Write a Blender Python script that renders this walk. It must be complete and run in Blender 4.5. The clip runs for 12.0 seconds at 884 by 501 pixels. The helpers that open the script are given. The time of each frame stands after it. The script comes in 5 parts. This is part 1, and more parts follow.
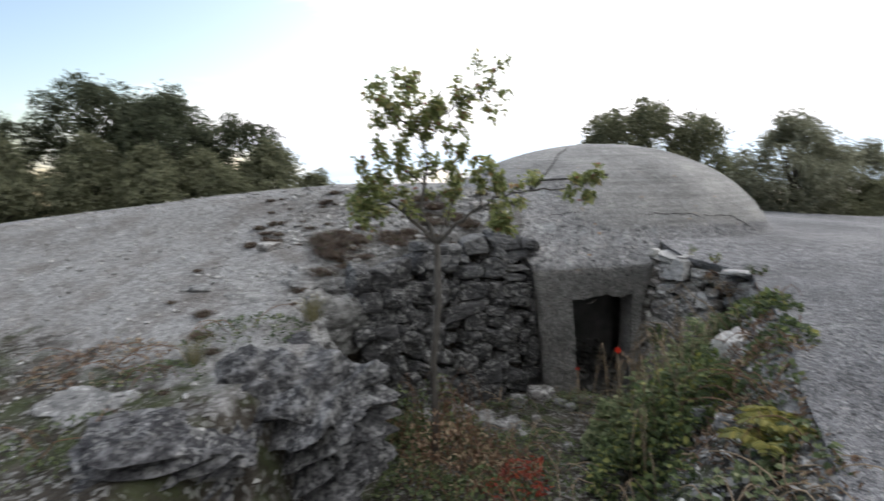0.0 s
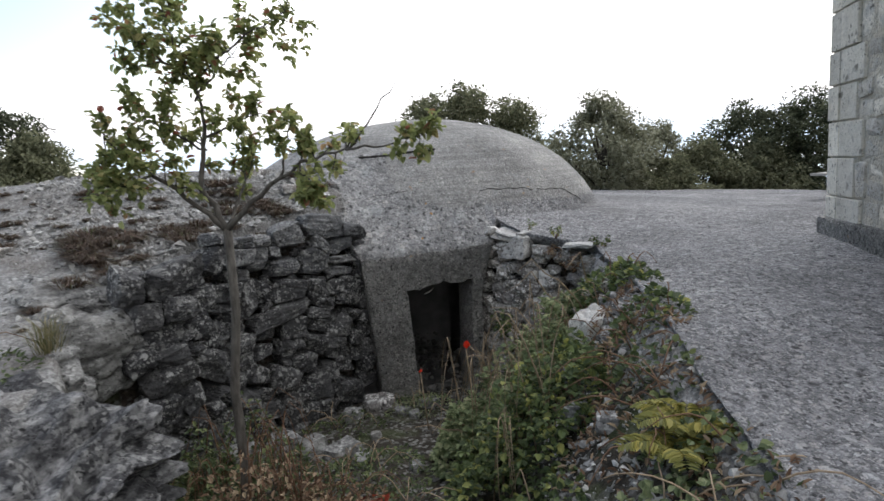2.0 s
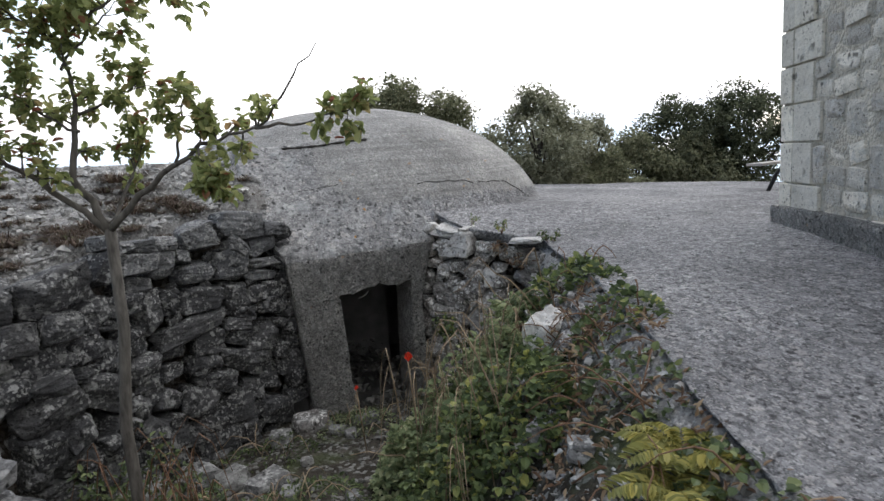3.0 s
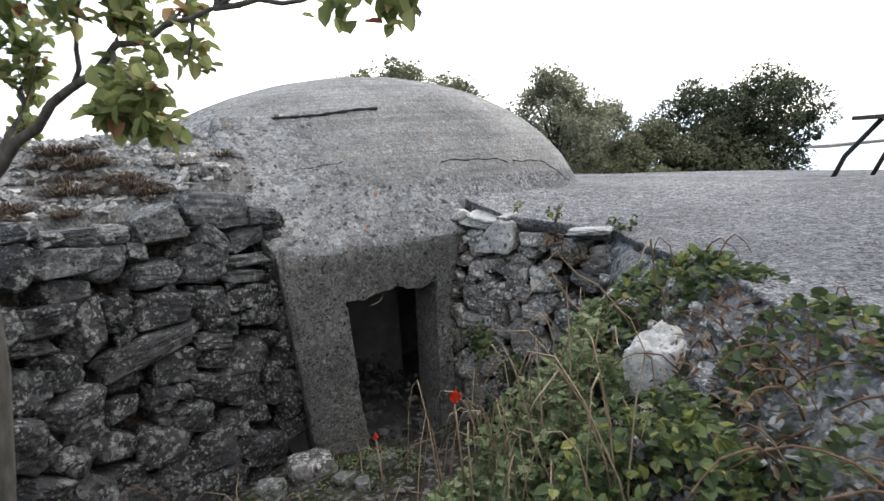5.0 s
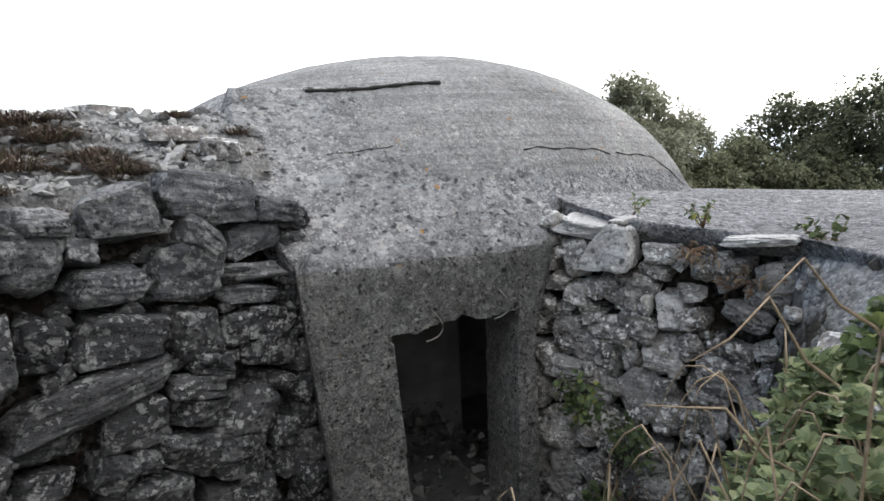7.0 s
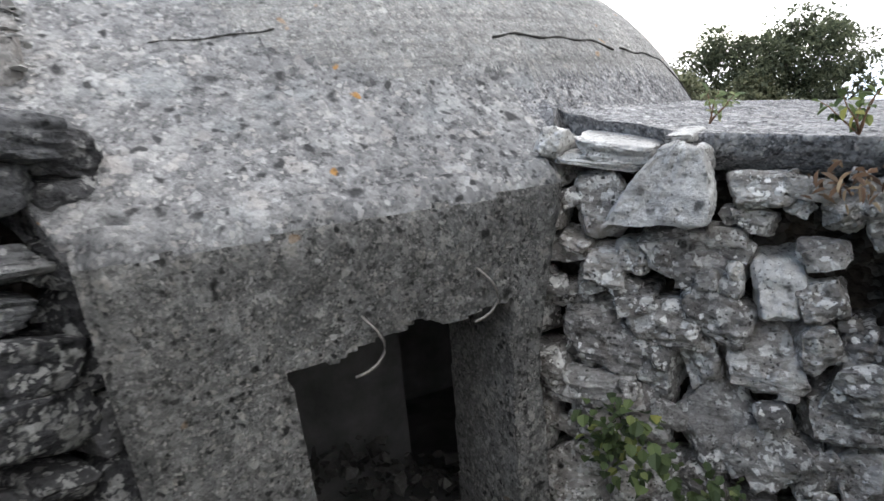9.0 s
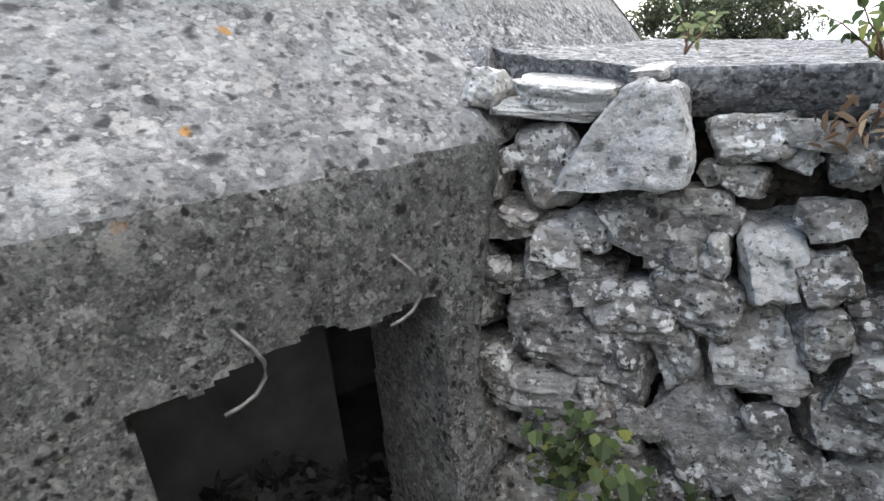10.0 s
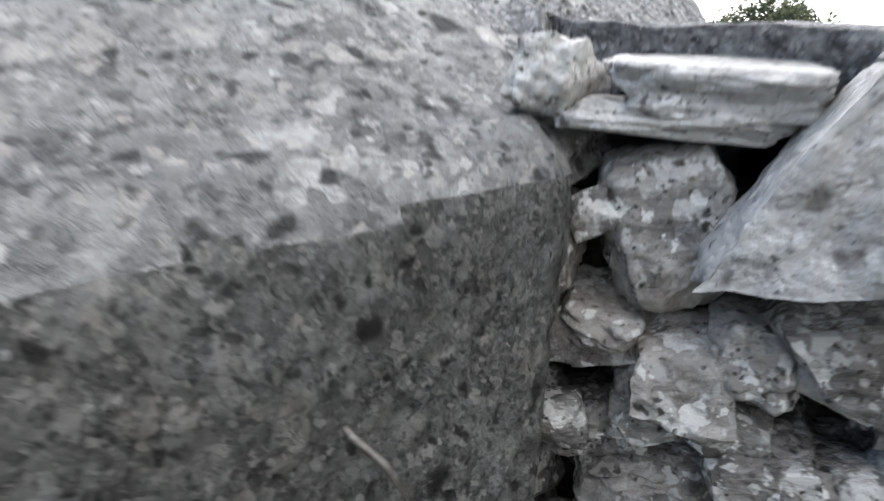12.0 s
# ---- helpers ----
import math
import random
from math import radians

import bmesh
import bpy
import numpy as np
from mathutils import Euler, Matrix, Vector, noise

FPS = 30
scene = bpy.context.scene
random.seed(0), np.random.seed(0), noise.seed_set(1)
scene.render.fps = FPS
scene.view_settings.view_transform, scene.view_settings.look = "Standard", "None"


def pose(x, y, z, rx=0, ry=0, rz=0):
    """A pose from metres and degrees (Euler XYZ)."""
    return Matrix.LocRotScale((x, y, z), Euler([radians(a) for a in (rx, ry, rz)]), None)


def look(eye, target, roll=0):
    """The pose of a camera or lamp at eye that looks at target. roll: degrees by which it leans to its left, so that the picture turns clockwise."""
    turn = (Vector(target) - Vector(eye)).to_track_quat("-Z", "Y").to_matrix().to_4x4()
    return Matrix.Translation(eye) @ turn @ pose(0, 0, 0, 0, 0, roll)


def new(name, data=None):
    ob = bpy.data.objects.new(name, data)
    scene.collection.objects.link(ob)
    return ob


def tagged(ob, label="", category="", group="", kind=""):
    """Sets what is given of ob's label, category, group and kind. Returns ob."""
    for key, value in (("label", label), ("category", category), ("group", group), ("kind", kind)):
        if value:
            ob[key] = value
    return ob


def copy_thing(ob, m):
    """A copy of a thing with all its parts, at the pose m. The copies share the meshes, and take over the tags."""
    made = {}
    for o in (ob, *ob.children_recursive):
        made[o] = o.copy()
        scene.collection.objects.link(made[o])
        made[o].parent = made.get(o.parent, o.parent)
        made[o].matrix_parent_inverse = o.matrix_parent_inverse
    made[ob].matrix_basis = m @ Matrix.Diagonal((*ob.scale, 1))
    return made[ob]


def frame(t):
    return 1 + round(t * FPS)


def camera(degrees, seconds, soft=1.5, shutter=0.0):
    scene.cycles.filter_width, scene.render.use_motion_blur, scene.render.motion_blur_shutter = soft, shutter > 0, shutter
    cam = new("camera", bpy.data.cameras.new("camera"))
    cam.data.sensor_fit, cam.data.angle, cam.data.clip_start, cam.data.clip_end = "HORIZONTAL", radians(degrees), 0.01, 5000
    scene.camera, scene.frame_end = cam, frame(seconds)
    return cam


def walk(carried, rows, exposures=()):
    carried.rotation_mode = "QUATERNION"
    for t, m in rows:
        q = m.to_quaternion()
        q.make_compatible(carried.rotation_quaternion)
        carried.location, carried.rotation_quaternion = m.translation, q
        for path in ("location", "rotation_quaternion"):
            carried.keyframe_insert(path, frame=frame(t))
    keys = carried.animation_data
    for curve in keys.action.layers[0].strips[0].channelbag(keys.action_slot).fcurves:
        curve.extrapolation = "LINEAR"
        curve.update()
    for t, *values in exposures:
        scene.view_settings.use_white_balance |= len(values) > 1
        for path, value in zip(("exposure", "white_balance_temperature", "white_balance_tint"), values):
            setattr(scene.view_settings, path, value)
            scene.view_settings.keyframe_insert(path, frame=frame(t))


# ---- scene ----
# camera: t, x, y, z, yaw, pitch, roll from the first eye
cam = camera(71.9, 12.0, 1.5, 0.25)
EYE, TILT, LEAN = 1.5, 8.0, 0.0
ROWS = [
    (0.0, 0.203, -0.022, 0.226, -1.99, -15.30, 1.26),
    (0.5, 0.212, 0.437, 0.084, -16.08, -17.12, 0.80),
    (1.0, 0.256, 0.647, 0.058, -16.62, -16.96, 0.89),
    (1.5, 0.227, 0.786, 0.033, -17.79, -16.10, 1.16),
    (2.0, 0.398, 0.960, -0.160, -18.61, -15.81, 0.86),
    (2.5, 0.548, 1.227, -0.279, -21.33, -16.11, 0.49),
    (3.0, 0.561, 1.467, -0.308, -24.86, -16.05, 0.49),
    (5.0, 0.782, 2.659, -0.669, -25.40, -16.31, 0.40),
    (5.5, 1.049, 2.986, -0.777, -18.60, -14.95, 0.39),
    (6.0, 1.116, 3.196, -0.922, -17.57, -14.92, 0.11),
    (6.5, 1.074, 3.544, -0.950, -20.03, -13.53, 0.03),
    (7.0, 1.137, 3.847, -1.101, -20.45, -13.64, 0.24),
]
# t, eye, target, roll beside the doorway
NEAR = [
    (9.0, (1.593, 5.332, 0.764), (2.491, 7.083, 0.411), -5.5),
    (9.5, (1.809, 5.574, 0.705), (2.756, 7.287, 0.295), -6.0),
    (10.0, (1.890, 5.665, 0.696), (2.907, 7.324, 0.234), -7.0),
    (10.5, (1.957, 5.895, 0.742), (3.041, 7.509, 0.275), -8.0),
    (11.0, (1.949, 6.011, 0.856), (3.048, 7.598, 0.335), -6.9),
    (11.5, (2.033, 6.099, 0.881), (3.140, 7.697, 0.413), -7.2),
    (12.0, (2.298, 6.341, 0.665), (3.338, 8.006, 0.285), -5.6),
]
walk(cam, [(t, pose(0, 0, EYE, TILT, LEAN, 0) @ pose(x, y, z, 90 + pitch, roll, yaw)) for t, x, y, z, yaw, pitch, roll in ROWS]
     + [(t, look(eye, target, roll)) for t, eye, target, roll in NEAR],
     [(0.0, 0.22), (3.0, 0.36), (5.0, 0.72), (6.0, 0.84), (7.2, 0.84), (9.0, 1.22), (10.0, 1.55), (11.0, 1.74), (12.0, 1.45)])

# ---------------------------------------------------------------- sky and light
world = bpy.data.worlds.new("dusk_sky")
scene.world = world
world.use_nodes = True
wn, wl = world.node_tree.nodes, world.node_tree.links
wn.clear()
w_out = wn.new("ShaderNodeOutputWorld")
w_bg = wn.new("ShaderNodeBackground")
sky = wn.new("ShaderNodeTexSky")
sky.sky_type = "NISHITA"
sky.sun_disc = False
sky.sun_elevation, sky.sun_rotation = radians(24), radians(28)
sky.air_density, sky.dust_density, sky.ozone_density = 1.0, 1.2, 1.0
w_gain = wn.new("ShaderNodeVectorMath")
w_gain.operation = "SCALE"
w_gain.inputs["Scale"].default_value = 0.13
w_co = wn.new("ShaderNodeTexCoord")
w_map = wn.new("ShaderNodeMapping")
w_map.inputs["Scale"].default_value = (1.2, 1.2, 5.5)
w_map.inputs["Location"].default_value = (0.35, 0.1, 0.2)
w_noise = wn.new("ShaderNodeTexNoise")
w_noise.inputs["Scale"].default_value = 1.1
w_noise.inputs["Detail"].default_value = 5
w_noise.inputs["Roughness"].default_value = 0.55
w_mask = wn.new("ShaderNodeValToRGB")
w_mask.color_ramp.elements[0].position = 0.26
w_mask.color_ramp.elements[1].position = 0.42
w_sep = wn.new("ShaderNodeSeparateXYZ")
w_ramp = wn.new("ShaderNodeValToRGB")
e = w_ramp.color_ramp.elements
e[0].position, e[0].color = 0.0, (0.52, 0.62, 0.74, 1)
e[1].position, e[1].color = 1.0, (1.33, 1.34, 1.38, 1)
for p, c in ((0.02, (0.58, 0.68, 0.80, 1)), (0.07, (0.80, 0.78, 0.81, 1)), (0.16, (0.92, 0.92, 0.94, 1)), (0.5, (1.17, 1.18, 1.21, 1))):
    q = e.new(p)
    q.color = c
w_mix = wn.new("ShaderNodeMix")
w_mix.data_type = "RGBA"
wl.new(sky.outputs[0], w_gain.inputs[0])
wl.new(w_co.outputs["Generated"], w_map.inputs[0])
wl.new(w_map.outputs[0], w_noise.inputs["Vector"])
# the cloud thins out towards the east
w_east = wn.new("ShaderNodeVectorMath")
w_east.operation = "DOT_PRODUCT"
w_east.inputs[1].default_value = (-0.80, 0.45, 0.40)
w_thin = wn.new("ShaderNodeMapRange")
w_thin.inputs["From Min"].default_value, w_thin.inputs["From Max"].default_value = 0.2, 0.95
w_thin.inputs["To Min"].default_value, w_thin.inputs["To Max"].default_value = 0.0, 0.38
w_cover = wn.new("ShaderNodeMath")
w_cover.operation = "SUBTRACT"
wl.new(w_co.outputs["Generated"], w_east.inputs[0])
wl.new(w_east.outputs["Value"], w_thin.inputs["Value"])
wl.new(w_noise.outputs["Fac"], w_cover.inputs[0])
wl.new(w_thin.outputs[0], w_cover.inputs[1])
wl.new(w_cover.outputs[0], w_mask.inputs[0])
wl.new(w_co.outputs["Generated"], w_sep.inputs[0])
wl.new(w_sep.outputs["Z"], w_ramp.inputs[0])
wl.new(w_mask.outputs[0], w_mix.inputs["Factor"])
wl.new(w_gain.outputs[0], w_mix.inputs["A"])
# the sky is brightest on the side where the sun went down, and dims smoothly away from it
w_dot = wn.new("ShaderNodeVectorMath")
w_dot.operation = "DOT_PRODUCT"
w_dot.inputs[1].default_value = (0.46, 0.86, 0.22)
w_side = wn.new("ShaderNodeMapRange")
w_side.inputs["From Min"].default_value, w_side.inputs["From Max"].default_value = -1.0, 1.0
w_side.inputs["To Min"].default_value, w_side.inputs["To Max"].default_value = 0.50, 1.35
w_glow = wn.new("ShaderNodeVectorMath")
w_glow.operation = "SCALE"
wl.new(w_co.outputs["Generated"], w_dot.inputs[0])
wl.new(w_dot.outputs["Value"], w_side.inputs["Value"])
wl.new(w_side.outputs[0], w_glow.inputs["Scale"])
wl.new(w_ramp.outputs[0], w_glow.inputs[0])
wl.new(w_glow.outputs[0], w_mix.inputs["B"])
wl.new(w_mix.outputs["Result"], w_bg.inputs["Color"])
w_bg.inputs["Strength"].default_value = 1.25
wl.new(w_bg.outputs[0], w_out.inputs["Surface"])

sun = new("sun", bpy.data.lights.new("sun", "SUN"))
sun.data.energy, sun.data.angle, sun.data.color = 0.5, radians(40), (1.0, 0.965, 0.93)
sun.matrix_world = look((7, 13, 14), (2, 5, 0))


# ---------------------------------------------------------------- material helpers
class Mat:
    """A small builder of node materials in object or world space."""

    def __init__(self, name, rough=0.9, spec=0.3):
        self.m = bpy.data.materials.new(name)
        self.m.use_nodes = True
        self.n, self.l = self.m.node_tree.nodes, self.m.node_tree.links
        self.b = self.n["Principled BSDF"]
        self.b.inputs["Roughness"].default_value = rough
        self.b.inputs["Specular IOR Level"].default_value = spec
        self.geo = self.n.new("ShaderNodeNewGeometry")
        self.info = self.n.new("ShaderNodeObjectInfo")
        self.pos = self.geo.outputs["Position"]

    def add(self, kind, **values):
        node = self.n.new(kind)
        for k, v in values.items():
            node.inputs[k].default_value = v
        return node

    def noise(self, scale, detail=4, rough=0.6, stretch=None, turn=(0, 0, 0)):
        node = self.add("ShaderNodeTexNoise", Scale=scale, Detail=detail, Roughness=rough)
        src = self.pos
        if stretch:
            mp = self.add("ShaderNodeMapping", Scale=stretch, Rotation=tuple(radians(a) for a in turn))
            self.l.new(src, mp.inputs[0])
            src = mp.outputs[0]
        self.l.new(src, node.inputs["Vector"])
        return node.outputs["Fac"]

    def cells(self, scale, wobble=0.0, feature="F1", rand=1.0):
        node = self.n.new("ShaderNodeTexVoronoi")
        node.feature = feature
        node.inputs["Scale"].default_value = scale
        node.inputs["Randomness"].default_value = rand
        src = self.pos
        if wobble:
            nz = self.add("ShaderNodeTexNoise", Scale=scale * 1.3, Detail=2.0)
            self.l.new(self.pos, nz.inputs["Vector"])
            sc = self.n.new("ShaderNodeVectorMath")
            sc.operation = "SCALE"
            sc.inputs["Scale"].default_value = wobble / scale
            self.l.new(nz.outputs["Color"], sc.inputs[0])
            ad = self.n.new("ShaderNodeVectorMath")
            self.l.new(src, ad.inputs[0])
            self.l.new(sc.outputs[0], ad.inputs[1])
            src = ad.outputs[0]
        self.l.new(src, node.inputs["Vector"])
        return node

    def ramp(self, fac, stops, smooth=False):
        node = self.n.new("ShaderNodeValToRGB")
        el = node.color_ramp.elements
        if smooth:
            node.color_ramp.interpolation = "EASE"
        for i, (p, c) in enumerate(stops):
            q = el[i] if i < 2 else el.new(p)
            q.position = p
            q.color = (*c, 1) if len(c) == 3 else c
        self.l.new(fac, node.inputs[0])
        return node.outputs[0]

    def grey(self, fac, a, b):
        return self.ramp(fac, ((a, (0, 0, 0)), (b, (1, 1, 1))))

    def mix(self, fac, a, b, blend="MIX"):
        node = self.n.new("ShaderNodeMix")
        node.data_type = "RGBA"
        node.blend_type = blend
        for socket, v in ((node.inputs["Factor"], fac), (node.inputs["A"], a), (node.inputs["B"], b)):
            if isinstance(v, (int, float)):
                socket.default_value = v
            elif isinstance(v, tuple):
                socket.default_value = (*v, 1)
            else:
                self.l.new(v, socket)
        return node.outputs["Result"]

    def math(self, op, a, b):
        node = self.n.new("ShaderNodeMath")
        node.operation = op
        for i, v in enumerate((a, b)):
            if isinstance(v, (int, float)):
                node.inputs[i].default_value = v
            else:
                self.l.new(v, node.inputs[i])
        return node.outputs[0]

    def bump(self, *layers):
        last = None
        for height, strength, distance in layers:
            node = self.add("ShaderNodeBump", Strength=strength, Distance=distance)
            self.l.new(height, node.inputs["Height"])
            if last:
                self.l.new(last, node.inputs["Normal"])
            last = node.outputs[0]
        self.l.new(last, self.b.inputs["Normal"])

    def done(self, colour):
        if isinstance(colour, tuple):
            self.b.inputs["Base Color"].default_value = (*colour, 1)
        else:
            self.l.new(colour, self.b.inputs["Base Color"])
        return self.m


def concrete_material(name, pebble, dark, mid, light, spots, lichen=0.0, relief=1.0, tint_scale=1.3, cell=1.0, boards=0.0):
    """Weathered concrete with washed-out aggregate, pits, dark and pale lichen and stains."""
    m = Mat(name, 0.92, 0.2)
    c1, c2, c3 = m.cells(pebble, 0.7), m.cells(pebble * 2.4, 0.6), m.cells(pebble * 6, 0.4)
    stops = ((0.12, dark), (0.45, mid), (0.85, light))
    col = m.mix(0.45, m.ramp(c1.outputs["Color"], stops), m.ramp(c2.outputs["Color"], stops))
    col = m.mix(0.3, col, m.ramp(c3.outputs["Color"], stops))
    # washed-out pebbles, pale and tinted, each with its own tone
    for f, lo, edge in ((0.75, 0.60, 0.40), (1.5, 0.56, 0.42), (3.0, 0.52, 0.45)):
        pb = m.cells(pebble * f, 1.3)
        sp = m.n.new("ShaderNodeSeparateColor")
        m.l.new(pb.outputs["Color"], sp.inputs[0])
        shape = m.ramp(pb.outputs["Distance"], ((edge - 0.06, (1, 1, 1)), (edge + 0.06, (0, 0, 0))))
        pick = m.grey(sp.outputs["Red"], lo, lo + 0.03)
        tone = m.ramp(sp.outputs["Green"], ((0.0, tuple(x * 0.95 for x in mid)), (0.4, tuple(x * 0.82 for x in light)), (0.7, (light[0] * 1.08, light[1] * 1.02, light[2] * 0.97)), (1.0, tuple(x * 1.25 for x in light))))
        col = m.mix(m.math("MULTIPLY", m.math("MULTIPLY", shape, pick), 0.75), col, tone)
    big = m.noise(tint_scale, 5, 0.6)
    col = m.mix(1.0, col, m.ramp(big, ((0.28, (0.6, 0.6, 0.6)), (0.5, (1.0, 1.0, 1.0)), (0.7, (1.32, 1.31, 1.29)))), "MULTIPLY")
    if lichen:
        pale = m.grey(m.noise(pebble * 0.75, 4, 0.55), 0.53, 0.60)
        pale2 = m.grey(m.noise(pebble * 0.3, 3, 0.6), 0.50, 0.62)
        col = m.mix(m.math("MULTIPLY", m.math("MULTIPLY", pale, m.math("ADD", m.math("MULTIPLY", pale2, 0.6), 0.35)), lichen), col, (0.45, 0.45, 0.445))
        cool = m.grey(m.noise(pebble * 0.22, 3, 0.6), 0.55, 0.68)
        col = m.mix(m.math("MULTIPLY", cool, lichen * 0.5), col, (0.33, 0.36, 0.37))
        og = m.cells(4.6, 0.9)
        odot = m.ramp(og.outputs["Distance"], ((0.06, (1, 1, 1)), (0.09, (0, 0, 0))))
        col = m.mix(m.math("MULTIPLY", odot, min(1.0, lichen * 1.2)), col, (0.45, 0.22, 0.04))
    # dark lichen and pits, at three sizes
    for f, r0, r1, lo, hi, k in ((0.35, 0.10, 0.22, 0.42, 0.52, 0.95), (0.9, 0.16, 0.30, 0.40, 0.52, 0.95), (2.2, 0.16, 0.34, 0.40, 0.56, 0.75)):
        sp = m.cells(pebble * f, 1.1)
        dots = m.ramp(sp.outputs["Distance"], ((r0, (1, 1, 1)), (r1, (0, 0, 0))))
        gate = m.grey(m.noise(pebble * f * 0.22, 3), lo, hi)
        col = m.mix(m.math("MULTIPLY", m.math("MULTIPLY", dots, gate), spots * k), col, tuple(x * 0.62 for x in dark))
    if boards:
        lines = m.noise(1.0, 4, 0.6, (0.5, 0.5, 34.0), (4, -3, 0))
        col = m.mix(1.0, col, m.ramp(lines, ((0.34, (1 - boards,) * 3), (0.5, (1, 1, 1)), (0.66, (1 + boards * 0.6,) * 3))), "MULTIPLY")
    streak = m.noise(9.0, 6, 0.7)
    col = m.mix(m.ramp(streak, ((0.45, (0, 0, 0)), (0.75, (0.45, 0.45, 0.45)))), col, tuple(x * 0.6 for x in mid))
    m.bump((c1.outputs["Distance"], 0.75 * relief * cell, -0.02), (c2.outputs["Distance"], 0.7 * relief * cell, -0.010), (m.noise(pebble * 2.2, 5, 0.75), 0.5 * relief, 0.016), (m.noise(pebble * 9, 4, 0.7), 0.6 * relief, 0.005))
    return m.done(col)


def rock_material(name, dark, mid, light, lichen, warm=0.0, scale=1.0, grain_shape=(1.0, 1.2, 1.9), turn=(0, 0, 0), streak=0.5, crust=(0.56, 0.56, 0.545)):
    """Limestone: faintly layered grey, with separate pale crusts and black dots of lichen."""
    m = Mat(name, 0.93, 0.2)
    layer = m.noise(9 * scale, 6, 0.62, grain_shape, turn)
    col = m.ramp(layer, ((0.32, dark), (0.5, mid), (0.68, light)))
    soft = m.ramp(m.noise(3.5 * scale, 3, 0.5), ((0.3, dark), (0.5, mid), (0.75, light)))
    col = m.mix(streak, soft, col)
    tone = m.ramp(m.info.outputs["Random"], ((0.0, (0.66, 0.66, 0.68)), (0.5, (0.98, 0.98, 0.98)), (1.0, (1.38, 1.36, 1.33))))
    col = m.mix(1.0, col, tone, "MULTIPLY")
    grain = m.cells(85 * scale, 0.8)
    col = m.mix(0.22, col, m.ramp(grain.outputs["Color"], ((0.15, dark), (0.5, mid), (0.9, light))))
    # pale crusts: round patches of several sizes with frayed rims, in drifts
    drift = m.grey(m.noise(4.5 * scale, 3, 0.55), 0.36, 0.50)
    for f, edge, pick, k in ((8, 0.30, 0.42, 0.6), (19, 0.40, 0.40, 0.95), (42, 0.42, 0.45, 0.95)):
        blot = m.cells(f * scale, 1.5)
        sp = m.n.new("ShaderNodeSeparateColor")
        m.l.new(blot.outputs["Color"], sp.inputs[0])
        fray = m.math("ADD", blot.outputs["Distance"], m.math("MULTIPLY", m.math("SUBTRACT", m.noise(f * scale * 5, 4, 0.6), 0.5), 0.45))
        shape = m.ramp(fray, ((edge - 0.05, (1, 1, 1)), (edge + 0.05, (0, 0, 0))))
        on = m.math("MULTIPLY", m.grey(sp.outputs["Red"], pick, pick + 0.05), drift)
        hue = m.ramp(sp.outputs["Green"], ((0.0, tuple(x * 0.5 for x in crust)), (0.5, tuple(x * 0.8 for x in crust)), (1.0, crust)))
        col = m.mix(m.math("MULTIPLY", m.math("MULTIPLY", shape, on), lichen * k), col, hue)
    for f in (0.8, 1.9, 3.6):
        soot = m.cells(20 * scale * f, 1.3)
        black = m.math("MULTIPLY", m.ramp(soot.outputs["Distance"], ((0.16, (1, 1, 1)), (0.32, (0, 0, 0)))), m.grey(m.noise(5 * scale * f, 3), 0.46, 0.58))
        col = m.mix(m.math("MULTIPLY", black, 0.85), col, tuple(x * 0.3 for x in dark))
    if warm:
        col = m.mix(m.math("MULTIPLY", m.grey(m.noise(6, 3), 0.5, 0.7), warm), col, (0.26, 0.17, 0.12))
    m.bump((layer, 0.9, 0.022), (m.noise(32 * scale, 6, 0.68), 0.8, 0.012), (grain.outputs["Distance"], 0.5, -0.004))
    return m.done(col)


def soil_material(name, a, b, c, moss=0.0, stones=0.5):
    m = Mat(name, 0.97, 0.15)
    col = m.ramp(m.noise(6, 6, 0.65), ((0.3, a), (0.52, b), (0.72, c)))
    grit = m.cells(38, 0.6)
    pebble = m.math("MULTIPLY", m.ramp(grit.outputs["Color"], ((0.55, (0, 0, 0)), (0.75, (1, 1, 1)))), stones)
    col = m.mix(pebble, col, (0.34, 0.34, 0.33))
    if moss:
        col = m.mix(m.math("MULTIPLY", m.grey(m.noise(2.5, 5), 0.48, 0.62), moss), col, (0.06, 0.075, 0.03))
    m.bump((grit.outputs["Distance"], 0.7, -0.02), (m.noise(60, 4), 0.6, 0.012))
    return m.done(col)


def leaf_material(name, stops, rough=0.5, glow_through=0.25):
    m = Mat(name, rough, 0.4)
    col = m.ramp(m.geo.outputs["Random Per Island"], stops)
    m.b.inputs["Transmission Weight"].default_value = 0.0
    tr = m.n.new("ShaderNodeBsdfTranslucent")
    mx = m.n.new("ShaderNodeMixShader")
    mx.inputs[0].default_value = glow_through
    m.l.new(col, tr.inputs["Color"])
    m.l.new(m.b.outputs[0], mx.inputs[1])
    m.l.new(tr.outputs[0], mx.inputs[2])
    m.l.new(mx.outputs[0], m.n["Material Output"].inputs["Surface"])
    return m.done(col)


def plain_material(name, a, b, scale=20, rough=0.8, stretch=None, metal=0.0, relief=0.004):
    m = Mat(name, rough, 0.3)
    m.b.inputs["Metallic"].default_value = metal
    nz = m.noise(scale, 5, 0.6, stretch)
    m.bump((nz, 0.5, relief))
    return m.done(m.ramp(nz, ((0.3, a), (0.7, b))))


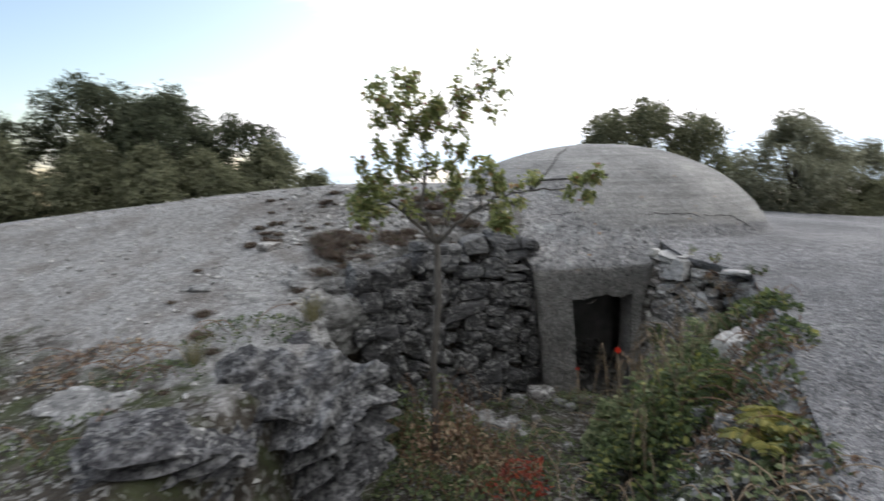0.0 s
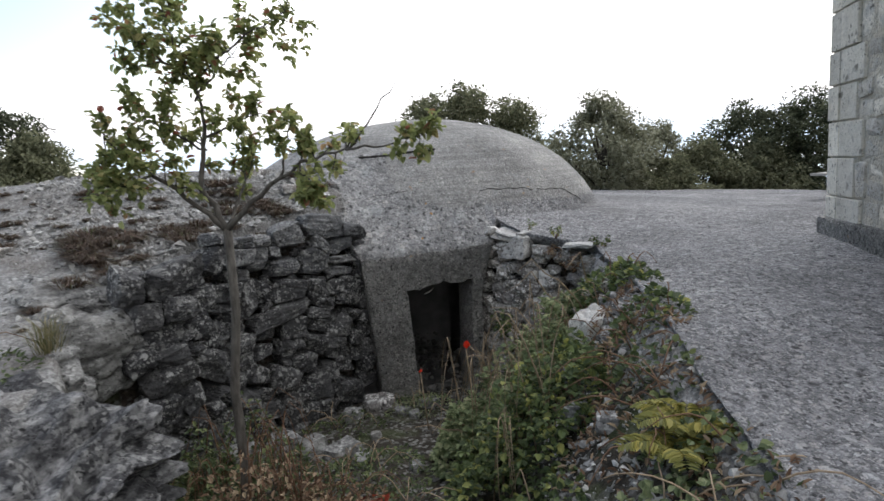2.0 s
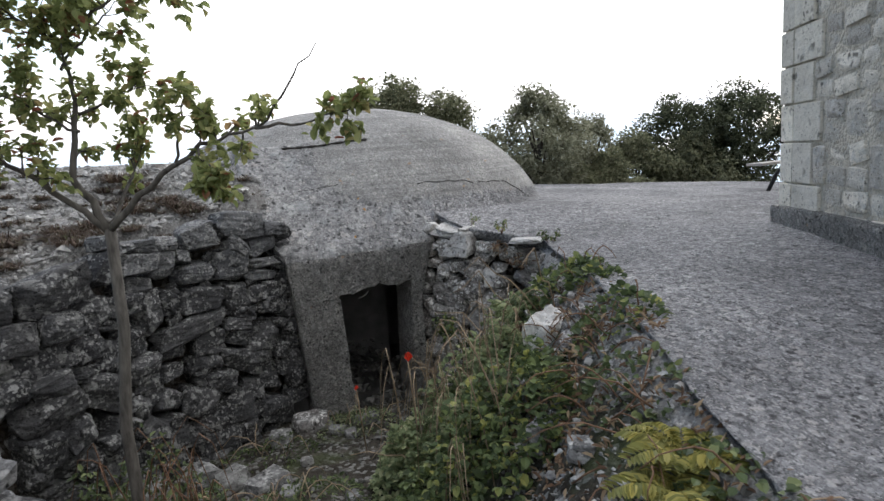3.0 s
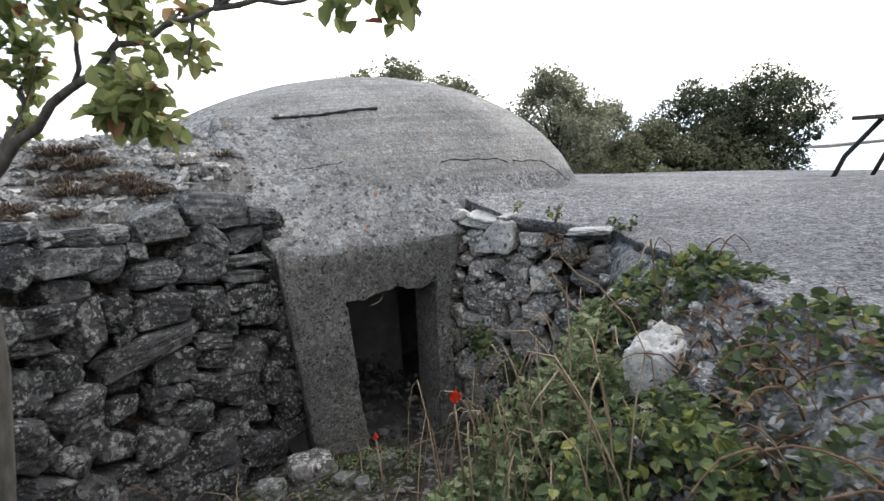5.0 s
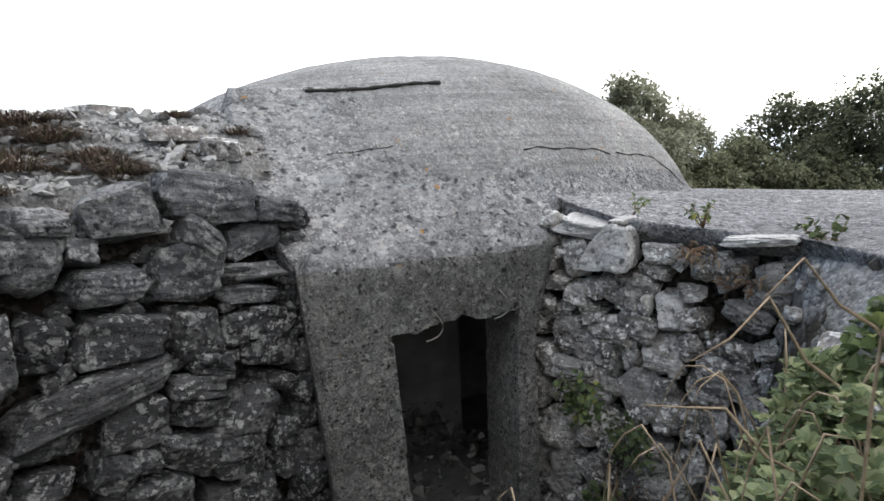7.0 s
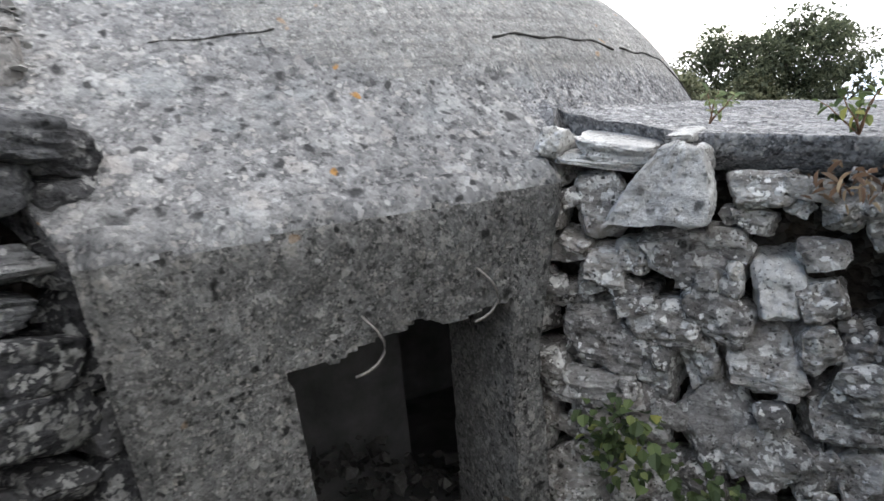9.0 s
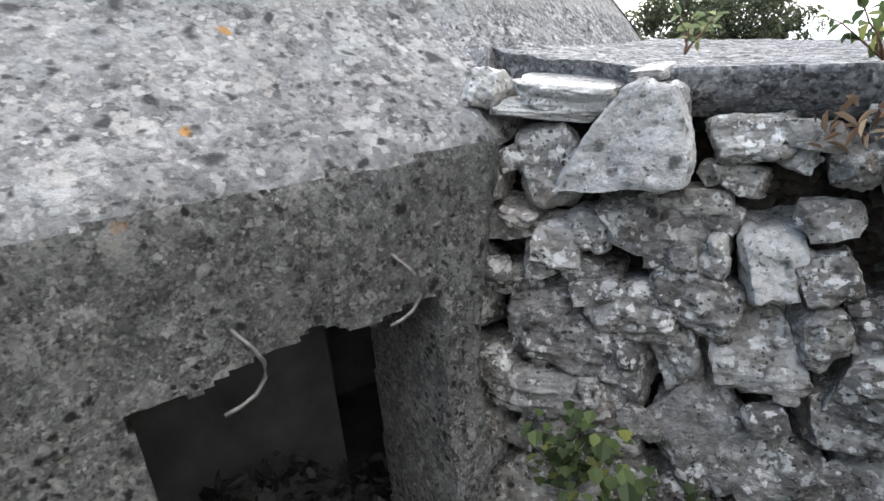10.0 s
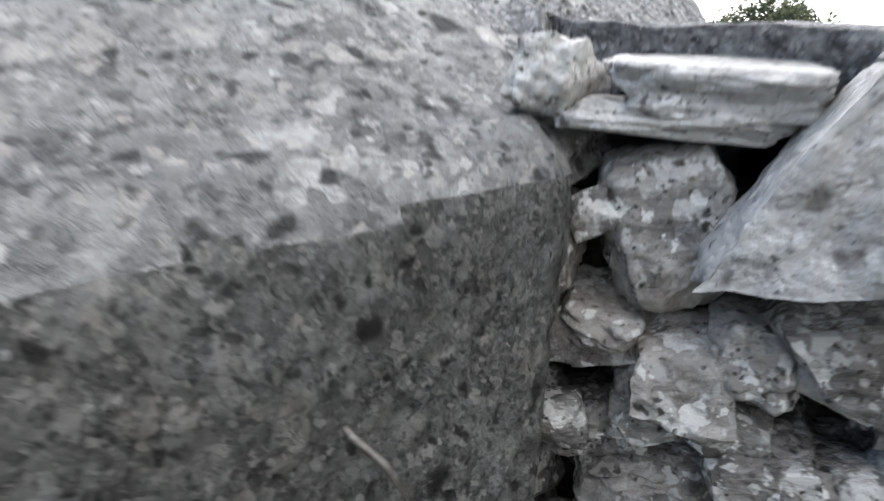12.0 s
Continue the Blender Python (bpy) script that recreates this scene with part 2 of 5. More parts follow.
CONC_PORCH = concrete_material("aggregate_concrete", 17, (0.074, 0.074, 0.076), (0.198, 0.198, 0.201), (0.42, 0.419, 0.421), 1.0, 0.7, 1.5, 1.6, 0.6)
CONC_FACE = concrete_material("shaded_face_concrete", 30, (0.06, 0.059, 0.057), (0.20, 0.197, 0.191), (0.50, 0.492, 0.48), 1.0, 0.3, 2.2, 1.3, 0.8)
CONC_SLAB = concrete_material("slab_concrete", 28, (0.05, 0.05, 0.054), (0.158, 0.159, 0.167), (0.43, 0.432, 0.444), 0.9, 0.0, 1.1, 0.7)
CONC_DOME = concrete_material("board_marked_concrete", 34, (0.13, 0.129, 0.126), (0.245, 0.243, 0.238), (0.40, 0.397, 0.39), 0.55, 0.35, 1.0, 1.1, 0.6, 0.22)
CONC_INSIDE = plain_material("inner_concrete", (0.14, 0.14, 0.136), (0.29, 0.29, 0.28), 5)
# dark stone, its colour lowered further to stand in for the trench's shade
ROCK_DARK_SHADED = rock_material("dark_shaded_wall_stone", (0.024, 0.024, 0.026), (0.058, 0.058, 0.061), (0.13, 0.13, 0.133), 0.85, 0.0, 1.0, (1.0, 1.2, 3.2), (8, 6, 0), 0.55, (0.38, 0.38, 0.37))
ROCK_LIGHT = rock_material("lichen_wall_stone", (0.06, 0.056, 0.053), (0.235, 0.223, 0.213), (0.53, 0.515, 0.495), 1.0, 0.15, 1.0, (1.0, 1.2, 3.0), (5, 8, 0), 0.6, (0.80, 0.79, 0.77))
ROCK_BOULDER = rock_material("boulder_stone", (0.014, 0.014, 0.016), (0.055, 0.055, 0.058), (0.30, 0.30, 0.305), 0.3, 0.0, 0.6, (1.6, 0.5, 3.4), (12, -35, 20), 0.95)
ROCK_OUTCROP = rock_material("outcrop_stone", (0.06, 0.06, 0.06), (0.20, 0.199, 0.196), (0.40, 0.398, 0.39), 0.6, 0.0, 0.7, (1.4, 0.8, 3.0), (10, -12, 15), 0.8)
ROCK_WHITE = rock_material("white_stone", (0.28, 0.272, 0.265), (0.56, 0.55, 0.535), (0.70, 0.69, 0.675), 0.9, 0.08, 1.1, (1.0, 1.2, 1.6), (5, 8, 0), 0.35, (0.76, 0.76, 0.75))
CORE = soil_material("wall_core_earth", (0.02, 0.017, 0.014), (0.05, 0.041, 0.034), (0.12, 0.098, 0.08), 0.0, 0.2)

# ---------------------------------------------------------------- mesh helpers
def mesh_object(name, verts, faces, material, parent=None, smooth=True, sharp=None, label=""):
    me = bpy.data.meshes.new(name)
    me.from_pydata([tuple(v) for v in verts], [], [tuple(f) for f in faces])
    if material:
        me.materials.append(material)
    if smooth:
        me.polygons.foreach_set("use_smooth", [True] * len(me.polygons))
        if sharp:
            me.set_sharp_from_angle(angle=radians(sharp))
    me.update()
    ob = new(name, me)
    if parent:
        ob.parent = parent
    if label:
        ob["label"] = label
    return ob


def part(name, bm, material, parent=None, label="", smooth=False, sharp=None):
    me = bpy.data.meshes.new(name)
    bm.to_mesh(me)
    bm.free()
    me.materials.append(material)
    if smooth:
        me.polygons.foreach_set("use_smooth", [True] * len(me.polygons))
        if sharp:
            me.set_sharp_from_angle(angle=radians(sharp))
    ob = new(name, me)
    if parent:
        ob.parent = parent
    if label:
        ob["label"] = label
    return ob


def piece(name, me, m, parent=None, label=""):
    """Another object on a shared mesh."""
    ob = new(name, me)
    if parent:
        ob.parent = parent
    ob.matrix_basis = m
    if label:
        ob["label"] = label
    return ob


def lerp_table(table, v):
    xs, ys = zip(*table)
    return np.interp(v, xs, ys)


def smoothstep(a, b, v):
    t = np.clip((v - a) / (b - a), 0, 1)
    return t * t * (3 - 2 * t)


class Wave:
    """Cheap seeded fractal relief for numpy arrays."""

    def __init__(self, seed, octaves=5, base=1.0):
        r = np.random.RandomState(seed)
        self.k = []
        for o in range(octaves):
            for _ in range(5):
                a = r.uniform(0, math.pi * 2)
                f = base * 2.0 ** o * r.uniform(0.7, 1.4)
                self.k.append((f * math.cos(a), f * math.sin(a), r.uniform(0, 6.28), 0.55 ** o))

    def __call__(self, x, y):
        out = 0
        for a, b, p, w in self.k:
            out = out + w * np.sin(a * x + b * y + p)
        return out / 5


def rock_mesh(name, seed, level=2, slack=0.16, cuts=8, rough=0.05, layers=0.0, lean=None):
    """A stone filling a unit cube: the hull of a jittered block, split up and roughened."""
    r = random.Random(seed)
    bm = bmesh.new()
    for sx in (-0.5, 0.5):
        for sy in (-0.5, 0.5):
            for sz in (-0.5, 0.5):
                k = [1 - r.uniform(0, slack) * 2 for _ in range(3)]
                bm.verts.new((sx * k[0], sy * k[1], sz * k[2]))
    for _ in range(cuts):
        p = [r.uniform(-0.42, 0.42) for _ in range(3)]
        p[r.randrange(3)] = r.choice((-0.5, 0.5)) * r.uniform(0.9, 1.06)
        bm.verts.new(p)
    hull = bmesh.ops.convex_hull(bm, input=bm.verts[:])
    bmesh.ops.delete(bm, geom=[v for v in hull["geom_interior"] if isinstance(v, bmesh.types.BMVert)], context="VERTS")
    bmesh.ops.triangulate(bm, faces=bm.faces[:])
    for _ in range(level):
        long_edges = [q for q in bm.edges if q.calc_length() > 0.6 / (2 ** _) * 0.55]
        bmesh.ops.subdivide_edges(bm, edges=long_edges, cuts=1, use_grid_fill=True)
        bmesh.ops.triangulate(bm, faces=[q for q in bm.faces if len(q.verts) > 3])
        bmesh.ops.smooth_vert(bm, verts=bm.verts[:], factor=0.09, use_axis_x=True, use_axis_y=True, use_axis_z=True)
    off = Vector((r.uniform(0, 50), r.uniform(0, 50), r.uniform(0, 50)))
    tilt = Vector((r.uniform(-0.3, 0.3), r.uniform(-0.3, 0.3), 1)).normalized()
    if lean:
        tilt = Vector(lean).normalized()
    bm.normal_update()
    moves = []
    for v in bm.verts:
        p, d = v.co, v.normal
        a = (noise.fractal(p * 2.4 + off, 1.0, 2.0, 5) * 1.0 + noise.noise(p * 9 + off) * 0.35) * rough
        a -= max(0, noise.noise(p * 3.1 - off) - 0.25) * rough * 1.6
        if layers:
            s = p.dot(tilt) * 7 + 1.2 * noise.noise(p * 1.7 + off)
            a += layers * (abs((s % 1.0) - 0.5) * 2 - 0.5) * (1 - abs(d.dot(tilt)))
        moves.append(p + d * a)
    for v, p in zip(bm.verts, moves):
        v.co = p
    for k in range(3):
        lo, hi = min(v.co[k] for v in bm.verts), max(v.co[k] for v in bm.verts)
        for v in bm.verts:
            v.co[k] = (v.co[k] - (lo + hi) / 2) / (hi - lo)
    bm.normal_update()
    me = bpy.data.meshes.new(name)
    bm.to_mesh(me)
    bm.free()
    me.polygons.foreach_set("use_smooth", [True] * len(me.polygons))
    me.set_sharp_from_angle(angle=radians(38))
    return me


def tube(points, radii, sides=6):
    """Verts and faces of a tapered tube along points."""
    vs, fs = [], []
    pts = [Vector(p) for p in points]
    for i, p in enumerate(pts):
        t = (pts[min(i + 1, len(pts) - 1)] - pts[max(i - 1, 0)]).normalized()
        s = t.cross(Vector((0.3, 0.2, 1) if abs(t.z) < 0.9 else (1, 0.1, 0))).normalized()
        u = s.cross(t)
        for k in range(sides):
            a = 2 * math.pi * k / sides
            vs.append(p + (s * math.cos(a) + u * math.sin(a)) * radii[i])
    for i in range(len(pts) - 1):
        for k in range(sides):
            a, b = i * sides + k, i * sides + (k + 1) % sides
            fs.append((a, b, b + sides, a + sides))
    fs.append(tuple(range(sides))[::-1])
    n = (len(pts) - 1) * sides
    fs.append(tuple(range(n, n + sides)))
    return vs, fs


def gather(chunks):
    vs, fs = [], []
    for v, f in chunks:
        o = len(vs)
        vs.extend(v)
        fs.extend(tuple(i + o for i in q) for q in f)
    return vs, fs


def leaf(at, out, size, r, wide=0.55, fold=0.25):
    """A folded leaf of two halves: its stem at `at`, pointing along out."""
    t = Vector(out).normalized()
    s = t.cross(Vector((r.uniform(-0.5, 0.5), r.uniform(-0.5, 0.5), 1))).normalized()
    u = s.cross(t)
    s2 = s * math.cos(0) * size * wide * 0.5
    up = u * size * fold * 0.5
    a = Vector(at)
    droop = u * (-0.12 * size)
    v = [a, a + t * size * 0.35 + s2 + up, a + t * size * 0.75 + s2 * 0.8 + up + droop, a + t * size + droop * 2,
         a + t * size * 0.75 - s2 * 0.8 + up + droop, a + t * size * 0.35 - s2 + up]
    return v, [(0, 1, 2, 3), (0, 3, 4, 5)]


def rnd_dir(r, up=0.0):
    return Vector((r.gauss(0, 1), r.gauss(0, 1), r.gauss(0, 1) + up)).normalized()


# ---------------------------------------------------------------- the lie of the land
EDGE = [(0.45, -6.0), (1.05, -0.9), (1.5, 1.35), (2.05, 2.61), (2.23, 3.09), (2.40, 3.42), (2.83, 4.35), (3.18, 5.25), (3.49, 5.93), (3.30, 6.25), (3.10, 6.62), (3.05, 6.95), (3.03, 7.12), (2.91, 7.04), (2.88, 6.97)]
FLOOR = [(-6, 0.2), (0, 0.12), (0.6, 0.1), (1.2, -0.15), (2.6, -0.4), (3.6, -0.6), (5.0, -0.80), (6.5, -0.90), (8, -0.98)]
LEFT = [(-6, -4.5), (0, -1.9), (1.5, -1.2), (2.8, -0.9), (3.6, -0.55), (4.6, -0.40), (5.3, -0.78), (5.6, -0.76), (5.85, -0.50), (6.05, -0.26), (6.3, -0.06), (6.72, 0.26), (6.95, 0.72), (7.15, 1.02), (7.4, 1.5), (7.6, 1.7)]
BANK = [(-6, 0.2), (1.5, 0.15), (3.2, 0.25), (4.6, 0.45), (5.6, 0.6), (6.0, 0.76), (6.4, 0.90), (6.95, 1.01), (7.5, 1.19), (7.9, 1.43), (8.4, 1.52), (10.5, 1.58), (14, 1.0), (20, -0.5), (34, -4), (70, -24), (400, -160)]
w_land, w_fine, w_slab = Wave(3, 4, 0.5), Wave(5, 5, 3.0), Wave(8, 4, 0.6)


def edge_x(y):
    pts = [p for p in EDGE if p[1] <= 5.95]
    return np.interp(y, [p[1] for p in pts], [p[0] for p in pts])


SLAB = [(-6, 0.2), (1.0, 0.3), (2.6, 0.42), (3.4, 0.56), (4.4, 0.63), (5.95, 0.65), (6.7, 0.75), (7.1, 0.84), (9, 0.9), (14, 0.9)]


def slab_z(x, y):
    inset = x - edge_x(np.clip(y, -6, 5.9))
    rise = np.maximum(0.74 - lerp_table(SLAB, y), 0) * smoothstep(0.2, 4.5, inset) - 0.06 * np.clip(inset - 0.3, 0, 6) * smoothstep(6.0, 7.6, y)
    return lerp_table(SLAB, y) + rise - 0.05 * np.clip(x - 9, 0, 4) ** 1.5 * 0.4 + 0.012 * w_slab(x, y)


def dome_z(x, y):
    dx, dy = (x - 2.9) / np.where(x > 2.9, 2.63, 2.85), (y - 9.66) / 2.5
    u2 = dx * dx + dy * dy
    return 0.45 + 1.66 * np.clip(1 - u2, 0, 1) ** 0.50 - 3.0 * np.clip(u2 - 1, 0, 1)


def ramp_z(x, y):
    side = np.maximum(np.maximum(1.25 - x, x - (3.0 + 0.12 * (y - 6.9))), 0)
    return 0.6 + (y - 6.9) * 0.95 + 0.03 * np.clip(x - 2.85, -1.4, 0) - 3.0 * side - np.clip(y - 8.02, 0, 5) * 1.6


def shell_z(x, y):
    k = 0.045
    hs = [slab_z(x, y) - 2.5 * smoothstep(3.0, 2.92, x) * (y > 6.0), dome_z(x, y), ramp_z(x, y)]
    m = np.maximum(np.maximum(hs[0], hs[1]), hs[2])
    z = m + k * np.log(sum(np.exp(np.clip((h - m) / k, -30, 0)) for h in hs)) - 0.01
    return z


def ground_z(x, y):
    x, y = np.asarray(x, float), np.asarray(y, float)
    fl = lerp_table(FLOOR, y)
    bank = lerp_table(BANK, y) - 0.09 * np.clip(-1.2 - x, 0, 8) - 0.12 * np.clip(-9 - x, 0, 200) - 0.0 * x
    bank = bank + 0.05 * w_land(x, y) + 0.02 * w_fine(x, y)
    xl = lerp_table(LEFT, y)
    soft = 0.12 + 0.45 * smoothstep(5.2, 3.5, y)
    left = smoothstep(xl + 0.02, xl - soft, x)
    xr = edge_x(np.clip(y, -6, 5.93))
    run = 0.95 - 0.55 * smoothstep(5.2, 5.9, y)
    t = np.clip((x - (xr - run)) / run, 0, 1)
    right = t ** 0.8
    top = np.interp(y, [1.0, 1.6, 2.6, 3.1, 3.4, 4.4, 5.9], [0.25, 0.31, 0.375, 0.46, 0.515, 0.585, 0.58])
    wallx = np.interp(y, [5.9, 6.25, 6.6, 7.0], [3.75, 3.62, 3.45, 3.3])
    right = np.where(y > 5.9, smoothstep(wallx + 0.02, wallx + 0.12, x) * (y < 7.2), right)
    z = fl * (1 - right) + top * right + 0.025 * w_fine(x * 1.3, y * 1.3)
    z = z * (1 - left) + bank * left
    # the hollow that holds the chamber
    hollow = smoothstep(1.42, 1.62, x) * smoothstep(4.6, 4.3, x) * smoothstep(6.92, 7.0, y) * smoothstep(11.0, 10.6, y)
    z = z * (1 - hollow) + -1.3 * hollow
    # ground beyond and under the slab
    under = smoothstep(3.2, 3.6, x) * smoothstep(4.6, 4.9, x) + smoothstep(1.2, 2.4, x) * smoothstep(11.0, 11.6, y)
    far = 0.30 - 0.22 * np.clip(np.hypot(x - 4, y - 6) - 11, 0, 60) * 0.55
    far = far - np.clip(np.hypot(x - 4, y - 6) - 30, 0, 900) * 0.4
    u = np.clip(under, 0, 1)
    z = z * (1 - u) + far * u
    return np.maximum(z, -160)


def axis(lo, hi, step, reach, growth=1.22):
    a = list(np.arange(lo, hi + 1e-6, step))
    s, v = step, hi
    while v < reach:
        s *= growth
        v += s
        a.append(v)
    s, v = step, lo
    while v > -reach:
        s *= growth
        v -= s
        a.insert(0, v)
    return np.array(a)


def sheet(xs, ys, fn):
    X, Y = np.meshgrid(xs, ys)
    Z = fn(X, Y)
    n = len(xs)
    verts = np.stack([X, Y, Z], -1).reshape(-1, 3)
    faces = [(j * n + i, j * n + i + 1, (j + 1) * n + i + 1, (j + 1) * n + i) for j in range(len(ys) - 1) for i in range(n - 1)]
    return verts, faces


def bank_material():
    """Bare gravelly crust on the mound, soil and moss in the trench, green far off."""
    m = Mat("hillside_ground", 0.96, 0.15)
    g1, g2 = m.cells(30, 0.7), m.cells(75, 0.6)
    crust = m.mix(0.5, m.ramp(g1.outputs["Color"], ((0.1, (0.115, 0.115, 0.113)), (0.5, (0.25, 0.249, 0.245)), (0.9, (0.45, 0.45, 0.445)))),
                  m.ramp(g2.outputs["Color"], ((0.1, (0.115, 0.114, 0.112)), (0.6, (0.255, 0.253, 0.25)), (0.95, (0.48, 0.478, 0.47)))))
    dirt = m.grey(m.noise(1.7, 6, 0.65), 0.48, 0.66)
    crust = m.mix(m.math("MULTIPLY", dirt, 0.5), crust, m.ramp(m.noise(25, 5), ((0.3, (0.05, 0.038, 0.03)), (0.7, (0.15, 0.12, 0.10)))))
    soil = m.ramp(m.noise(6, 6, 0.65), ((0.3, (0.022, 0.019, 0.015)), (0.52, (0.05, 0.044, 0.036)), (0.74, (0.12, 0.108, 0.094))))
    soil = m.mix(m.ramp(g1.outputs["Color"], ((0.62, (0, 0, 0)), (0.8, (0.6, 0.6, 0.6)))), soil, (0.30, 0.30, 0.29))
    soil = m.mix(m.math("MULTIPLY", m.grey(m.noise(2.4, 5), 0.5, 0.62), 0.6), soil, (0.05, 0.065, 0.025))
    sep = m.n.new("ShaderNodeSeparateXYZ")
    m.l.new(m.pos, sep.inputs[0])
    hi = m.math("ADD", sep.outputs["Z"], m.math("MULTIPLY", m.math("SUBTRACT", m.noise(4, 4), 0.5), 0.5))
    col = m.mix(m.grey(hi, 0.30, 0.42), soil, crust)
    wood = m.ramp(m.noise(0.4, 5), ((0.3, (0.02, 0.03, 0.012)), (0.7, (0.06, 0.08, 0.035))))
    away = m.math("ADD", m.math("MULTIPLY", m.math("GREATER_THAN", sep.outputs["Y"], 15.0), 1.0), 0.0)
    col = m.mix(away, col, wood)
    m.bump((g1.outputs["Distance"], 0.7, -0.02), (g2.outputs["Distance"], 0.6, -0.009), (m.noise(90, 4), 0.5, 0.008))
    return m.done(col)


gx, gy = axis(-4.0, 4.0, 0.06, 900), axis(-2.0, 10.0, 0.06, 900)
gv, gf = sheet(gx, gy, ground_z)
tagged(mesh_object("ground", gv, gf, bank_material()), "stony hillside with bare gravelly mound and weedy trench", "ground", kind="structure")

# ---------------------------------------------------------------- concrete shell of the bunker
OUT = [(6.0, -9.0), (9.0, -6.0), (11.0, -1.0), (12.0, 3.0), (12.5, 6.5), (12.5, 9.0), (12.0, 11.5), (10.5, 13.0), (8.0, 14.0), (5.5, 14.2), (3.5, 14.0), (2.0, 13.6), (0.5, 13.0), (-0.8, 11.5), (-1.2, 9.5)]
INN = EDGE + [(2.6, 6.97), (2.1, 6.97), (1.7, 6.97), (1.45, 6.97), (1.38, 7.1), (1.2, 7.3), (0.9, 7.6), (0.4, 7.9)]


def resample(pts, n):
    p = np.array(pts)
    d = np.r_[0, np.cumsum(np.hypot(*np.diff(p, axis=0).T))]
    t = np.linspace(0, d[-1], n)
    return np.stack([np.interp(t, d, p[:, 0]), np.interp(t, d, p[:, 1])], -1)


NS, NU = 520, 200
INN_D, OUT_D = resample(INN, NS), resample(OUT, NS)
us = np.linspace(0, 1, NU) ** 1.5
SX = INN_D[:, None, 0] * (1 - us) + OUT_D[:, None, 0] * us
SY = INN_D[:, None, 1] * (1 - us) + OUT_D[:, None, 1] * us
rag = Wave(21, 4, 3.0)
on_porch = (SY[:, 0] > 6.88) & (SX[:, 0] < 2.95)
SX[:, 0] += np.where(on_porch, 0, 0.022 * rag(SX[:, 0] * 2, SY[:, 0] * 2))
SY[:, 0] += np.where(on_porch, 0.014 * rag(SX[:, 0] * 3, SY[:, 0] * 3), 0)
SZ = shell_z(SX, SY) + 0.006 * w_fine(SX * 4, SY * 4) + 0.004 * w_fine(SX * 11, SY * 11)
SZ[:, 0] -= np.where(on_porch, 0.012, 0.015)
sv = np.stack([SX, SY, SZ], -1).reshape(-1, 3)
sf = [(a * NU + b, a * NU + b + 1, (a + 1) * NU + b + 1, (a + 1) * NU + b) for a in range(NS - 1) for b in range(NU - 1)]
# the broken rim of the slab, with its underside
rim = np.stack([SX[:, 0] + np.where(on_porch, 0, 0.02 + 0.02 * rag(SX[:, 0] * 5, SY[:, 0] * 5)), SY[:, 0] + np.where(on_porch, 0.06, 0), SZ[:, 0] - np.where(SY[:, 0] > 5.9, 0.062, 0.045) + 0.03 * rag(SX[:, 0] * 4, SY[:, 0] * 4)], -1)
back = np.stack([SX[:, 14], SY[:, 14], SZ[:, 0] - 0.09], -1)
n0 = len(sv)
sv = np.concatenate([sv, rim, back])
for a in range(NS - 1):
    sf.append((a * NU, (a + 1) * NU, n0 + a + 1, n0 + a))
    sf.append((n0 + a, n0 + a + 1, n0 + NS + a + 1, n0 + NS + a))
bunker = tagged(new("bunker"), "domed grey concrete bunker half sunk in the hillside, open doorway", "bunker")
shell = mesh_object("shell", sv, sf, CONC_PORCH, bunker, label="weathered concrete dome and roof slab")
shell.data.materials.append(CONC_SLAB)
shell.data.materials.append(CONC_DOME)
flat = (SZ < slab_z(SX, SY) + 0.10 + 0.05 * rag(SX, SY)) & ((SX > 2.95) | (SY < 6.5))
boarded = (dome_z(SX, SY) > ramp_z(SX, SY) + 0.05 * rag(SX * 2, SY * 2)) & (SX > 1.35 + 0.2 * rag(SX, SY))
which = [1 if flat[a, b] else 2 if boarded[a, b] else 0 for a in range(NS - 1) for b in range(NU - 1)]
shell.data.polygons.foreach_set("material_index", which + [1] * (len(shell.data.polygons) - len(which)))


def box_bm(x0, x1, y0, y1, z0, z1, bevel=0.0):
    bm = bmesh.new()
    bmesh.ops.create_cube(bm, size=1.0)
    for v in bm.verts:
        v.co = ((x0 + x1) / 2 + v.co.x * (x1 - x0), (y0 + y1) / 2 + v.co.y * (y1 - y0), (z0 + z1) / 2 + v.co.z * (z1 - z0))
    if bevel:
        bmesh.ops.bevel(bm, geom=bm.edges[:], offset=bevel, segments=2, profile=0.6, affect="EDGES")
    return bm


# dark strip standing in for the crown slot's shade, and cracks along pouring joints
GROOVE_DARK = plain_material("groove_and_crack_dark", (0.02, 0.019, 0.018), (0.06, 0.056, 0.052), 25, 0.9)


def on_shell(name, x0, x1, y0, slope, wave, radius, label):
    pts = []
    for k in range(25):
        x = x0 + (x1 - x0) * k / 24
        y = y0 + slope * (x - x0) + wave * math.sin(x * 11) + wave * 0.6 * math.sin(x * 29)
        pts.append((x, y, float(shell_z(np.array(x), np.array(y))) + radius * 0.6))
    v, f = tube(pts, [radius * (0.75 + 0.25 * math.sin(k * 1.7)) for k in range(25)], 6)
    mesh_object(name, v, f, GROOVE_DARK, bunker, label=label)


on_shell("slot_strip", 1.72, 2.62, 7.97, -0.06, 0.003, 0.015, "dark strip in place of the shade in a slot")
on_shell("joint_crack", 2.95, 3.65, 7.38, 0.13, 0.006, 0.006, "dark crack along a pouring joint")
on_shell("joint_crack", 1.75, 2.15, 7.52, 0.0, 0.006, 0.004, "dark crack along a pouring joint")
on_shell("joint_crack", 3.72, 4.6, 7.50, 0.38, 0.007, 0.005, "dark crack along a pouring joint")


